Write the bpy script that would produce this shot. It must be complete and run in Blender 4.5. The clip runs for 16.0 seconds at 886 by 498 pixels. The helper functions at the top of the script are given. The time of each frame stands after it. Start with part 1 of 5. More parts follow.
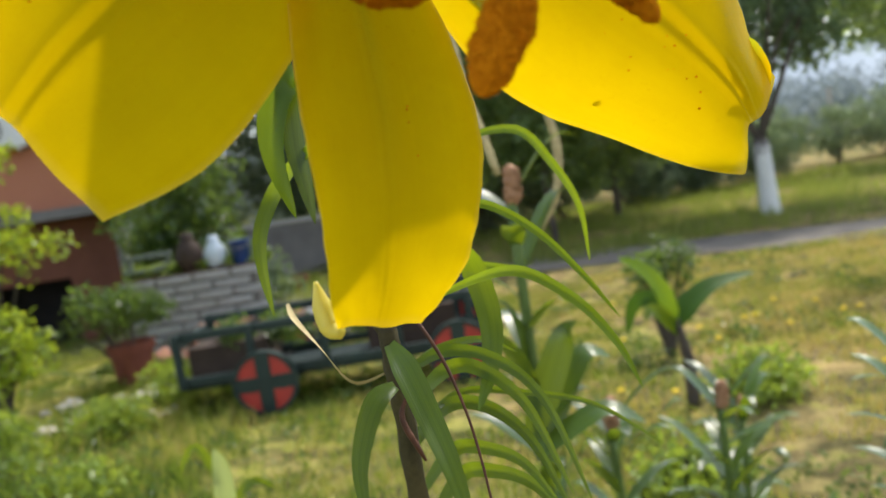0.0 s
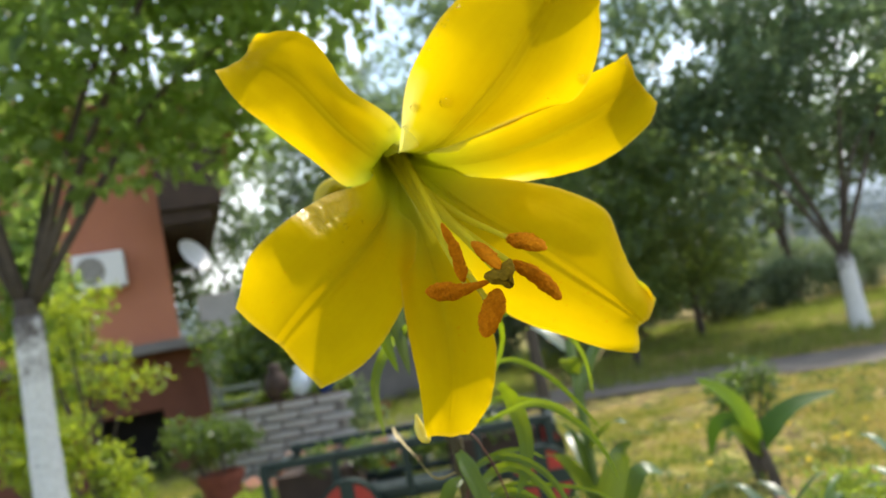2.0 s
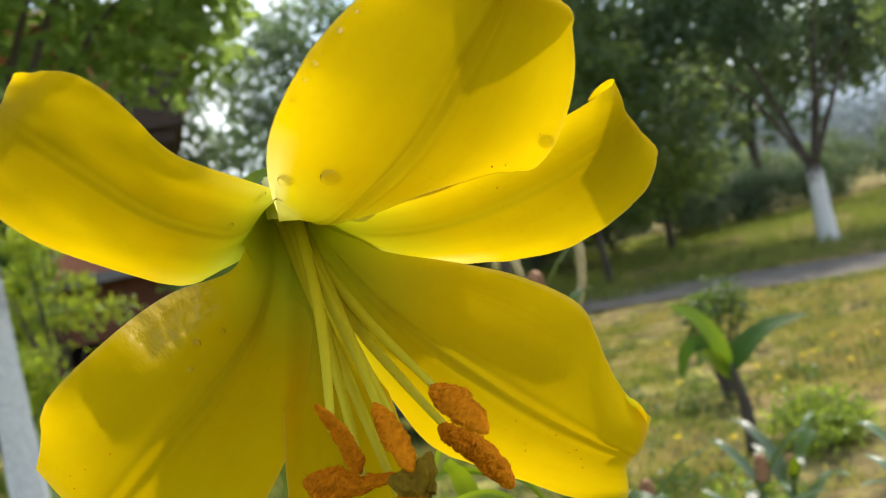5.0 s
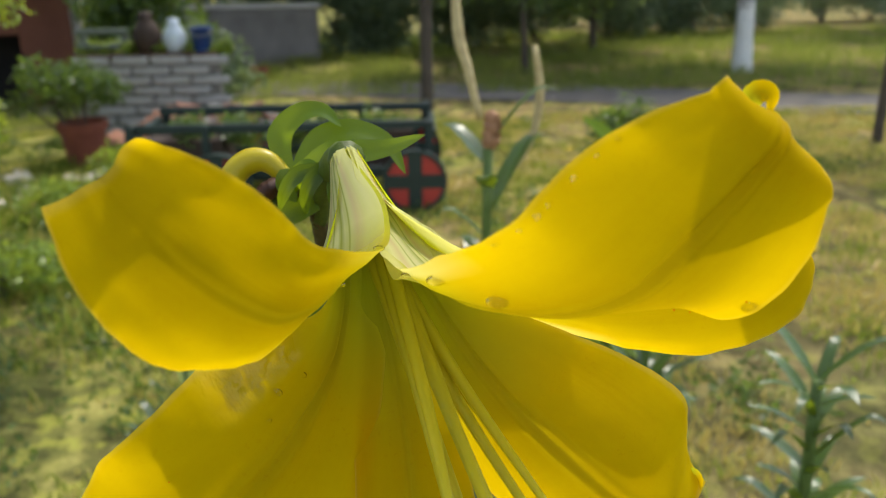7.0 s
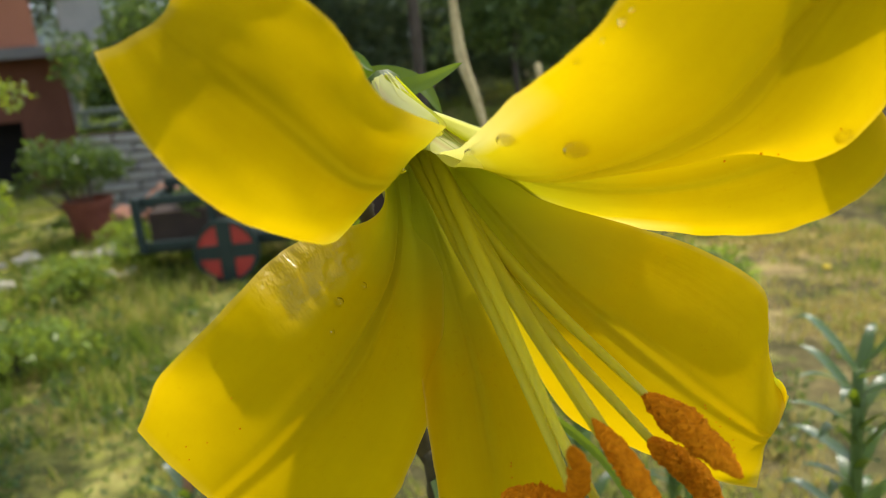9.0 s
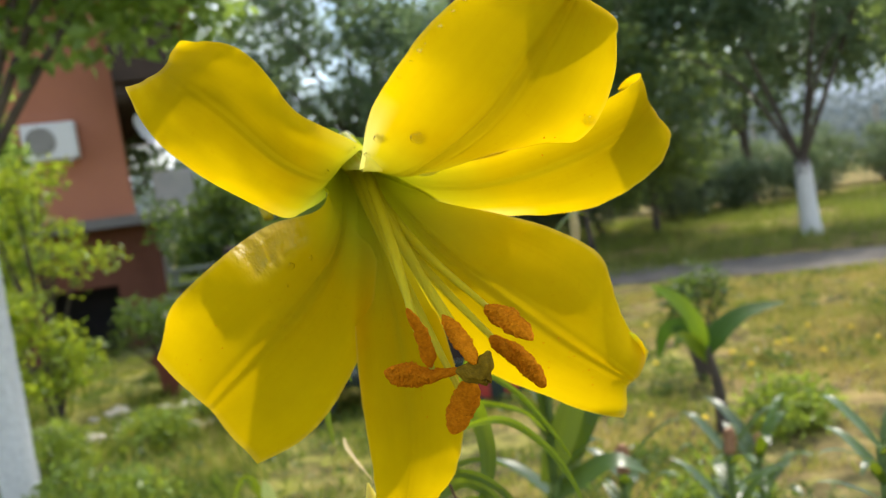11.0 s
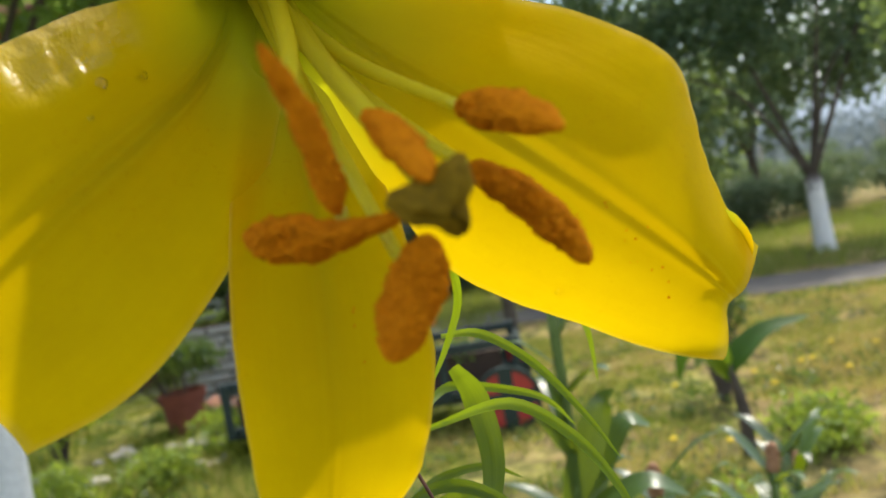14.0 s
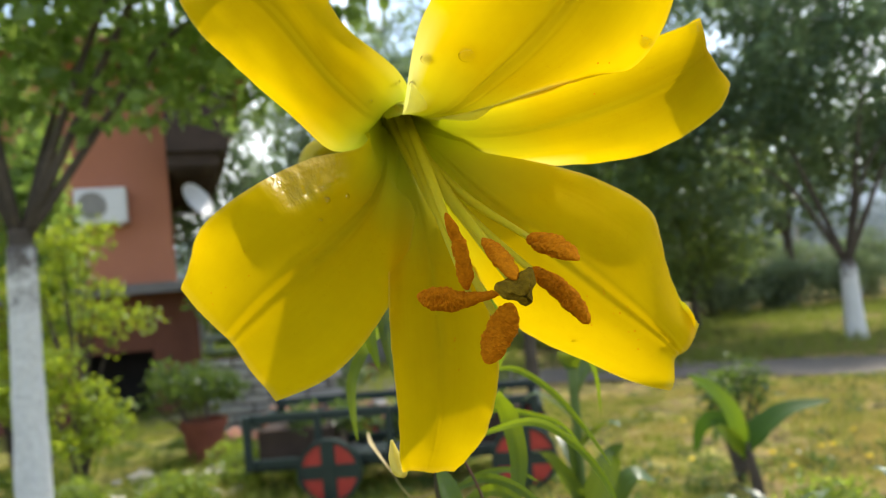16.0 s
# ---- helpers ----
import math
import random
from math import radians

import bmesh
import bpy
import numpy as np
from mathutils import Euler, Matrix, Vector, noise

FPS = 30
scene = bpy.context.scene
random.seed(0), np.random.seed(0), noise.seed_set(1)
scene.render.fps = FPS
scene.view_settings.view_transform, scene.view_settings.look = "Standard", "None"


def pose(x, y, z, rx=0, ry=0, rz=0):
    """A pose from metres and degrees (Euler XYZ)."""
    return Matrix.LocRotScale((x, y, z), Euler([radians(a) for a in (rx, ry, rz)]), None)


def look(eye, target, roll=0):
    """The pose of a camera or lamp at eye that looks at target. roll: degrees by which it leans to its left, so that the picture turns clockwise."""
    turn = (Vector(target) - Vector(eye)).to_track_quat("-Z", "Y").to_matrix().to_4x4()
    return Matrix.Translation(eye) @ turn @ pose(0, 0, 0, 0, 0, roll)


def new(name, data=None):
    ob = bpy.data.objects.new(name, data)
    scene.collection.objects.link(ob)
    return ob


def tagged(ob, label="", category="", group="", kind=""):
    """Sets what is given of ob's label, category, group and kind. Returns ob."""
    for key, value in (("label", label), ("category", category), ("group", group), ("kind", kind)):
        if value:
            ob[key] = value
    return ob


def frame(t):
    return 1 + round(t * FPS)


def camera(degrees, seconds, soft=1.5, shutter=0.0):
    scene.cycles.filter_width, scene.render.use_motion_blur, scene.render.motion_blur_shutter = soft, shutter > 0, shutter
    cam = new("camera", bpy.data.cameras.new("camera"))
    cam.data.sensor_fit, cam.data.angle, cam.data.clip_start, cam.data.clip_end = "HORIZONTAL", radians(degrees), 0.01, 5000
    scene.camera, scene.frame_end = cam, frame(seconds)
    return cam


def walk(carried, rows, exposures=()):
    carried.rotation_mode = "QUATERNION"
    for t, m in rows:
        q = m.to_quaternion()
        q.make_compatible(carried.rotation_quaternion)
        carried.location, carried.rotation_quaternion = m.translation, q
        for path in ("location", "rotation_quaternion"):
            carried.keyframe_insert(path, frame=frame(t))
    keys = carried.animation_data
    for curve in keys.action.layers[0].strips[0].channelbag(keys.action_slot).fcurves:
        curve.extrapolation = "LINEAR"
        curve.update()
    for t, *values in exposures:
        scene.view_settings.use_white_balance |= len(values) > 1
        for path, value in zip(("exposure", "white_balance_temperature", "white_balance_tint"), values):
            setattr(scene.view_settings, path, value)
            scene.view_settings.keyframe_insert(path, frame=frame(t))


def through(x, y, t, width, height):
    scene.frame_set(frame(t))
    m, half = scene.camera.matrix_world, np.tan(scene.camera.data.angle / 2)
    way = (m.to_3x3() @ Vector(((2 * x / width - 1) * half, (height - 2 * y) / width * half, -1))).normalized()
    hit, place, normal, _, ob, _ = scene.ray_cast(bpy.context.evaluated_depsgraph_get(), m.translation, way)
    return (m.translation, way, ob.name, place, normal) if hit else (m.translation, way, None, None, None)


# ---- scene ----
cam = camera(56.1, 16.0, soft=0.9)
# the phone's small lens: the flower is sharp, the garden behind it soft
cam.data.dof.use_dof = True
cam.data.dof.focus_distance = 0.22
cam.data.dof.aperture_fstop = 18.0
PATH = [
    (0, (0.0000, 0.0000, 1.2500), (-0.0000, 0.9962, 1.1628), -9.00),
    (0.2, (0.0136, -0.0248, 1.2502), (-0.0008, 0.9731, 1.1875), -9.51),
    (0.5, (0.0002, -0.0490, 1.2624), (-0.0233, 0.9501, 1.2266), -9.61),
    (1, (0.0128, -0.0918, 1.2637), (-0.0312, 0.9072, 1.2729), -10.22),
    (1.5, (0.0175, -0.1341, 1.2640), (-0.0418, 0.8630, 1.3107), -10.52),
    (2, (0.0203, -0.1733, 1.2713), (-0.0477, 0.8216, 1.3465), -10.73),
    (2.5, (0.0330, -0.1790, 1.2643), (-0.0402, 0.8135, 1.3616), -11.23),
    (3, (0.0396, -0.1864, 1.2634), (-0.0317, 0.8054, 1.3697), -11.63),
    (3.5, (0.0299, -0.1618, 1.2682), (-0.0363, 0.8309, 1.3690), -12.63),
    (4, (0.0357, -0.1300, 1.2820), (-0.0293, 0.8651, 1.3573), -13.33),
    (4.5, (0.0459, -0.0903, 1.3067), (-0.0184, 0.9071, 1.3375), -13.23),
    (6.8, (0.0020, -0.0291, 1.4052), (0.0272, 0.9260, 1.1099), -1.48),
    (7, (-0.0056, -0.0226, 1.4112), (0.0287, 0.9247, 1.0925), -0.88),
    (7.5, (-0.0195, -0.0027, 1.4210), (0.0363, 0.9349, 1.0778), -0.37),
    (8, (-0.0457, -0.0052, 1.4250), (0.0147, 0.9345, 1.0883), -1.57),
    (8.5, (-0.0380, -0.0118, 1.3970), (-0.0010, 0.9399, 1.0923), -3.68),
    (9, (-0.0206, -0.0230, 1.3721), (0.0092, 0.9434, 1.1168), -5.28),
    (9.5, (-0.0059, -0.0470, 1.3613), (-0.0000, 0.9333, 1.1638), -6.80),
    (11.8, (0.0295, -0.1335, 1.3020), (-0.0216, 0.8648, 1.2723), -8.12),
    (12, (0.0268, -0.1274, 1.2930), (-0.0193, 0.8713, 1.2702), -8.42),
    (12.5, (0.0268, -0.0914, 1.2837), (-0.0127, 0.9077, 1.2670), -8.82),
    (13, (0.0182, -0.0488, 1.2864), (-0.0138, 0.9500, 1.2517), -10.01),
    (13.5, (0.0242, -0.0142, 1.2801), (-0.0159, 0.9850, 1.2699), -11.02),
    (14, (0.0236, 0.0109, 1.2770), (-0.0255, 1.0093, 1.2482), -10.12),
    (14.5, (0.0124, 0.0075, 1.2740), (-0.0282, 1.0066, 1.2647), -9.72),
    (15, (0.0039, -0.0362, 1.2663), (-0.0507, 0.9623, 1.2785), -8.02),
    (15.5, (0.0078, -0.0744, 1.2775), (-0.0574, 0.9234, 1.2898), -6.63),
    (16, (0.0170, -0.1069, 1.2838), (-0.0589, 0.8895, 1.3215), -5.13),
]

EXPOSURES = [(0.0, 0.56), (1.0, 0.68), (2.0, 0.68), (3.0, 0.66), (4.5, 0.49), (7.0, 0.34), (7.5, 0.36), (8.0, 0.62), (8.5, 0.46), (9.5, 0.38), (12.0, 0.60), (12.5, 0.53), (13.5, 0.54), (14.0, 0.54), (14.5, 0.56), (15.0, 0.66), (16.0, 0.54)]
walk(cam, [(t, look(eye, target, roll)) for t, eye, target, roll in PATH], EXPOSURES)

# ---- sky and sun ----
SUN = Vector((0.30, 0.42, 0.86)).normalized()
world = bpy.data.worlds.new("world")
scene.world = world
world.use_nodes = True
wn = world.node_tree
sky = wn.nodes.new("ShaderNodeTexSky")
sky.sky_type = "NISHITA"
sky.sun_disc = False
sky.sun_elevation = math.asin(SUN.z)
sky.sun_rotation = math.atan2(SUN.x, SUN.y)
sky.dust_density = 1.6
sky.air_density = 1.1
# broken white cloud over a blue sky
cloud_co = wn.nodes.new("ShaderNodeTexCoord")
cloud = wn.nodes.new("ShaderNodeTexNoise")
cloud.inputs["Scale"].default_value = 2.6
cloud.inputs["Detail"].default_value = 6.0
cloud_ramp = wn.nodes.new("ShaderNodeValToRGB")
cloud_ramp.color_ramp.elements[0].position = 0.44
cloud_ramp.color_ramp.elements[1].position = 0.64
cloudy = wn.nodes.new("ShaderNodeHueSaturation")
cloudy.inputs["Saturation"].default_value = 0.22
cloudy.inputs["Value"].default_value = 1.4
sky_mix = wn.nodes.new("ShaderNodeMix")
sky_mix.data_type = "RGBA"
wn.links.new(cloud_co.outputs["Generated"], cloud.inputs["Vector"])
wn.links.new(cloud.outputs["Fac"], cloud_ramp.inputs[0])
wn.links.new(cloud_ramp.outputs[0], sky_mix.inputs[0])
wn.links.new(sky.outputs[0], cloudy.inputs["Color"])
wn.links.new(sky.outputs[0], sky_mix.inputs[6])
wn.links.new(cloudy.outputs[0], sky_mix.inputs[7])
wn.links.new(sky_mix.outputs[2], wn.nodes["Background"].inputs[0])
wn.nodes["Background"].inputs[1].default_value = 0.205
sun = new("sun", bpy.data.lights.new("sun", "SUN"))
sun.data.energy, sun.data.angle, sun.data.color = 3.1, radians(1.6), (1.0, 0.93, 0.82)
sun.matrix_world = look((0, 0, 20), Vector((0, 0, 20)) - SUN)


# ---- materials ----
class Mat:
    """A small builder for procedural node materials."""

    def __init__(self, name):
        self.m = bpy.data.materials.new(name)
        self.m.use_nodes = True
        self.t = self.m.node_tree
        self.b = self.t.nodes["Principled BSDF"]
        self.out = self.t.nodes["Material Output"]

    def node(self, kind, **kw):
        n = self.t.nodes.new(kind)
        for k, v in kw.items():
            n.inputs[k].default_value = v
        return n

    def link(self, a, b):
        self.t.links.new(a, b)

    def coords(self, which="Object"):
        return self.node("ShaderNodeTexCoord").outputs[which]

    def noise(self, scale, detail=4.0, rough=0.6, which="Object", co=None):
        n = self.node("ShaderNodeTexNoise", Scale=scale, Detail=detail, Roughness=rough)
        self.link(co if co is not None else self.coords(which), n.inputs["Vector"])
        return n.outputs["Fac"]

    def ramp(self, fac, *stops):
        n = self.node("ShaderNodeValToRGB")
        r = n.color_ramp
        while len(r.elements) < len(stops):
            r.elements.new(0.5)
        for e, (p, c) in zip(r.elements, stops):
            e.position, e.color = p, (*c, 1)
        self.link(fac, n.inputs[0])
        return n.outputs[0]

    def mix(self, fac, a, b, blend="MIX"):
        n = self.t.nodes.new("ShaderNodeMix")
        n.data_type, n.blend_type = "RGBA", blend
        for v, i in ((fac, 0), (a, 6), (b, 7)):
            if isinstance(v, (int, float)):
                n.inputs[i].default_value = v
            elif isinstance(v, tuple):
                n.inputs[i].default_value = (*v, 1)
            else:
                self.link(v, n.inputs[i])
        return n.outputs[2]

    def math(self, op, a, b=0.0):
        n = self.t.nodes.new("ShaderNodeMath")
        n.operation = op
        for v, i in ((a, 0), (b, 1)):
            if isinstance(v, (int, float)):
                n.inputs[i].default_value = v
            else:
                self.link(v, n.inputs[i])
        return n.outputs[0]

    def bump(self, height, strength=0.3, dist=0.01):
        n = self.node("ShaderNodeBump", Strength=strength, Distance=dist)
        self.link(height, n.inputs["Height"])
        self.link(n.outputs[0], self.b.inputs["Normal"])
        return n.outputs[0]

    def colour(self, c):
        self.link(c, self.b.inputs["Base Color"])
        return self

    def gloss(self, rough, spec=0.5, metal=0.0):
        self.b.inputs["Roughness"].default_value = rough
        self.b.inputs["Specular IOR Level"].default_value = spec
        self.b.inputs["Metallic"].default_value = metal
        return self

    def thin(self, colour, share):
        """Lets light through a thin leaf or petal."""
        tr = self.node("ShaderNodeBsdfTranslucent")
        if isinstance(colour, tuple):
            tr.inputs[0].default_value = (*colour, 1)
        else:
            self.link(colour, tr.inputs[0])
        mx = self.node("ShaderNodeMixShader", Fac=share)
        self.link(self.b.outputs[0], mx.inputs[1])
        self.link(tr.outputs[0], mx.inputs[2])
        self.link(mx.outputs[0], self.out.inputs[0])
        return self


def two_tone(name, a, b, scale=4.0, rough=0.8, bump=0.2, dist=0.01, fine=40.0, spec=0.3):
    m = Mat(name)
    base = m.ramp(m.noise(scale), (0.3, a), (0.7, b))
    grain = m.noise(fine, 6.0)
    c = m.mix(0.35, base, m.ramp(grain, (0.2, tuple(x * 0.55 for x in a)), (0.8, tuple(min(1, x * 1.3) for x in b))))
    m.colour(c).gloss(rough, spec)
    m.bump(grain, bump, dist)
    return m.m


def leaf_mat(name, dark, light, through, share=0.45, rough=0.42, scale=6.0, spec=0.5):
    m = Mat(name)
    info = m.node("ShaderNodeNewGeometry")
    v = m.math("ADD", m.math("MULTIPLY", info.outputs["Random Per Island"], 0.7), m.math("MULTIPLY", m.noise(scale), 0.3))
    m.colour(m.ramp(v, (0.15, dark), (0.85, light))).gloss(rough, spec)
    m.thin(m.ramp(v, (0.15, tuple(x * 0.75 for x in through)), (0.85, through)), share)
    return m.m


def petal_mat(name="petal", wet=False, share=0.67, upper=False, cream=0.7):
    m = Mat(name)
    uv = m.coords("UV")
    sep = m.node("ShaderNodeSeparateXYZ")
    m.link(uv, sep.inputs[0])
    u, v = sep.outputs[0], sep.outputs[1]
    av = m.math("ABSOLUTE", m.math("SUBTRACT", v, 0.5))
    stretch = m.node("ShaderNodeMapping")
    stretch.inputs["Scale"].default_value = (1.6, 26.0, 1.0)
    m.link(uv, stretch.inputs[0])
    veins = m.noise(1.0, 3.0, 0.5, co=stretch.outputs[0])
    blotch = m.noise(45.0, 3.0)
    # yellow, greener towards the throat and along the midrib
    throat = m.ramp(u, (0.20, (1, 1, 1)), (0.44, (0, 0, 0)))
    rib = m.ramp(av, (0.0, (1, 1, 1)), (0.09, (0, 0, 0)))
    green = m.math("MAXIMUM", m.math("MULTIPLY", throat, 0.9), m.math("MULTIPLY", rib, m.math("MULTIPLY", m.math("SUBTRACT", 0.75, u), 0.7)))
    base = m.ramp(m.math("ADD", m.math("MULTIPLY", veins, 0.5), m.math("MULTIPLY", blotch, 0.5)), (0.30, (0.83, 0.560, 0.001)), (0.70, (0.90, 0.638, 0.002)))
    speck = m.math("MULTIPLY", m.ramp(m.noise(620.0, 2.0), (0.60, (0, 0, 0)), (0.70, (1, 1, 1))), m.ramp(m.noise(60.0, 3.0), (0.45, (0, 0, 0)), (0.62, (0.5, 0.5, 0.5))))
    base = m.mix(speck, base, (0.74, 0.42, 0.002))
    rim = m.math("MAXIMUM", m.ramp(av, (0.475, (0, 0, 0)), (0.497, (1, 1, 1))), m.ramp(u, (0.975, (0, 0, 0)), (0.998, (1, 1, 1))))
    base = m.mix(m.math("MULTIPLY", rim, 0.22), base, (0.88, 0.80, 0.30))
    col = m.mix(green, base, (0.60, 0.64, 0.04))
    # upper petals: the margins fade to cream where the petals close round the tube
    if upper:
        pale = m.math("MULTIPLY", m.ramp(av, (0.36, (0, 0, 0)), (0.44, (1, 1, 1))), m.ramp(u, (0.34, (1, 1, 1)), (0.48, (0, 0, 0))))
        pale = m.math("MAXIMUM", pale, m.math("MULTIPLY", m.ramp(av, (0.20, (0, 0, 0)), (0.34, (1, 1, 1))), m.ramp(u, (0.25, (1, 1, 1)), (0.33, (0, 0, 0)))))
        pale = m.math("MULTIPLY", pale, cream)
        col = m.mix(pale, col, (0.84, 0.82, 0.40))
    m.colour(col).gloss(0.42, 0.12)
    m.link(m.math("ADD", 0.08, m.math("MULTIPLY", rim, 0.45)), m.b.inputs["Specular IOR Level"])
    m.link(m.math("SUBTRACT", 0.42, m.math("MULTIPLY", rim, 0.16)), m.b.inputs["Roughness"])
    h = m.math("ADD", m.math("MULTIPLY", veins, 0.45), m.math("MULTIPLY", m.noise(190.0, 3.0), 0.55))
    if wet:
        # a rain-wet, crinkled patch beside the upper margin
        spot = m.math("MULTIPLY", m.ramp(u, (0.38, (0, 0, 0)), (0.44, (1, 1, 1)), (0.57, (1, 1, 1)), (0.63, (0, 0, 0))), m.ramp(v, (0.06, (1, 1, 1)), (0.18, (1, 1, 1)), (0.27, (0, 0, 0))))
        crinkle = m.node("ShaderNodeMapping")
        crinkle.inputs["Scale"].default_value = (30.0, 9.0, 1.0)
        m.link(uv, crinkle.inputs[0])
        h = m.math("ADD", h, m.math("MULTIPLY", m.math("MULTIPLY", m.noise(1.0, 3.0, 0.6, co=crinkle.outputs[0]), 16.0), spot))
        m.link(m.math("SUBTRACT", 0.42, m.math("MULTIPLY", spot, 0.20)), m.b.inputs["Roughness"])
        m.link(m.math("ADD", 0.08, m.math("MULTIPLY", spot, 0.9)), m.b.inputs["Specular IOR Level"])
    # a matt skin; only the rain-wet patch is glossy
    if wet:
        m.link(m.math("ADD", 1.18, m.math("MULTIPLY", spot, 0.30)), m.b.inputs["IOR"])
    else:
        m.b.inputs["IOR"].default_value = 1.2
    m.bump(h, 0.22, 0.0012)
    tcol = m.mix(green, m.ramp(blotch, (0.3, (0.64, 0.424, 0.001)), (0.7, (0.71, 0.483, 0.001))), (0.56, 0.62, 0.012))
    if upper:
        tcol = m.mix(pale, tcol, (0.64, 0.60, 0.20))
    # thickest along the midrib, thin at the margin
    tcol = m.mix(1.0, tcol, m.mix(m.ramp(u, (0.35, (1, 1, 1)), (1.0, (0.8, 0.8, 0.8) if upper else (0.45, 0.45, 0.45))), (1, 1, 1), m.ramp(av, (0.0, (0.36, 0.36, 0.28)), (0.22, (0.56, 0.56, 0.47)), (0.44, (1, 1, 1))) if upper else m.ramp(av, (0.0, (0.42, 0.40, 0.3)), (0.22, (0.66, 0.65, 0.55)), (0.46, (1, 1, 1)))), "MULTIPLY")
    m.thin(tcol, share)
    return m.m


def tube_mat(name="tube", fade=(0.17, 0.33)):
    m = Mat(name)
    uv = m.coords("UV")
    stretch = m.node("ShaderNodeMapping")
    stretch.inputs["Scale"].default_value = (0.35, 3.6, 1.0)
    m.link(uv, stretch.inputs[0])
    veins = m.noise(1.0, 3.0, 0.5, co=stretch.outputs[0])
    sep = m.node("ShaderNodeSeparateXYZ")
    m.link(uv, sep.inputs[0])
    v = m.math("ADD", sep.outputs[1], m.math("MULTIPLY", m.math("SUBTRACT", veins, 0.5), 0.03))
    # green lines beside the midrib, a faint pink blush towards the margins
    line = m.ramp(v, (0.375, (0, 0, 0)), (0.395, (1, 1, 1)), (0.415, (0, 0, 0)), (0.455, (0, 0, 0)), (0.50, (1, 1, 1)), (0.545, (0, 0, 0)), (0.585, (0, 0, 0)), (0.605, (1, 1, 1)), (0.625, (0, 0, 0)))
    blush = m.ramp(v, (0.20, (0, 0, 0)), (0.30, (1, 1, 1)), (0.36, (0, 0, 0)), (0.64, (0, 0, 0)), (0.70, (1, 1, 1)), (0.80, (0, 0, 0)))
    col = m.ramp(veins, (0.34, (0.74, 0.74, 0.26)), (0.60, (0.87, 0.85, 0.46)))
    col = m.mix(m.math("MULTIPLY", blush, 0.45), col, (0.78, 0.52, 0.36))
    col = m.mix(m.math("MULTIPLY", line, 0.8), col, (0.36, 0.42, 0.03))
    m.colour(col).gloss(0.38, 0.4)
    m.bump(veins, 0.25, 0.001)
    m.thin(m.mix(1.0, col, (1.0, 1.0, 0.85), "MULTIPLY"), 0.6)
    # the cream skin thins out into the yellow petal
    clear = m.node("ShaderNodeBsdfTransparent")
    mx = m.node("ShaderNodeMixShader")
    m.link(m.ramp(m.math("ADD", sep.outputs[0], m.math("MULTIPLY", m.math("SUBTRACT", veins, 0.5), 0.10)), (fade[0], (0.22, 0.22, 0.22)), (fade[1], (1, 1, 1))), mx.inputs[0])
    m.link(m.out.inputs[0].links[0].from_socket, mx.inputs[1])
    m.link(clear.outputs[0], mx.inputs[2])
    m.link(mx.outputs[0], m.out.inputs[0])
    return m.m


def anther_mat():
    m = Mat("anther")
    n = m.noise(700.0, 5.0)
    m.colour(m.ramp(n, (0.3, (0.56, 0.165, 0.003)), (0.7, (0.82, 0.285, 0.007)))).gloss(0.9, 0.05)
    m.bump(m.math("ADD", n, m.noise(260.0, 3.0)), 0.7, 0.002)
    return m.m


def lily_leaf_mat(name="lily_leaf", rough=0.33, spec=0.38, grey=0.0, share=0.36):
    m = Mat(name)
    uv = m.coords("UV")
    stretch = m.node("ShaderNodeMapping")
    stretch.inputs["Scale"].default_value = (0.6, 20.0, 1.0)
    m.link(uv, stretch.inputs[0])
    veins = m.noise(1.0, 2.0, 0.5, co=stretch.outputs[0])
    info = m.node("ShaderNodeObjectInfo")
    v = m.math("ADD", m.math("MULTIPLY", veins, 0.75), m.math("MULTIPLY", info.outputs["Random"], 0.25))
    m.colour(m.ramp(v, (0.32, (0.007 + grey, 0.026 + grey, 0.003 + grey)), (0.66, (0.045 + grey, 0.10 + grey, 0.010 + grey)))).gloss(rough, spec)
    m.bump(veins, 0.3, 0.0008)
    m.thin(m.ramp(v, (0.2, (0.30, 0.46, 0.008)), (0.8, (0.56, 0.66, 0.015))), share)
    return m.m


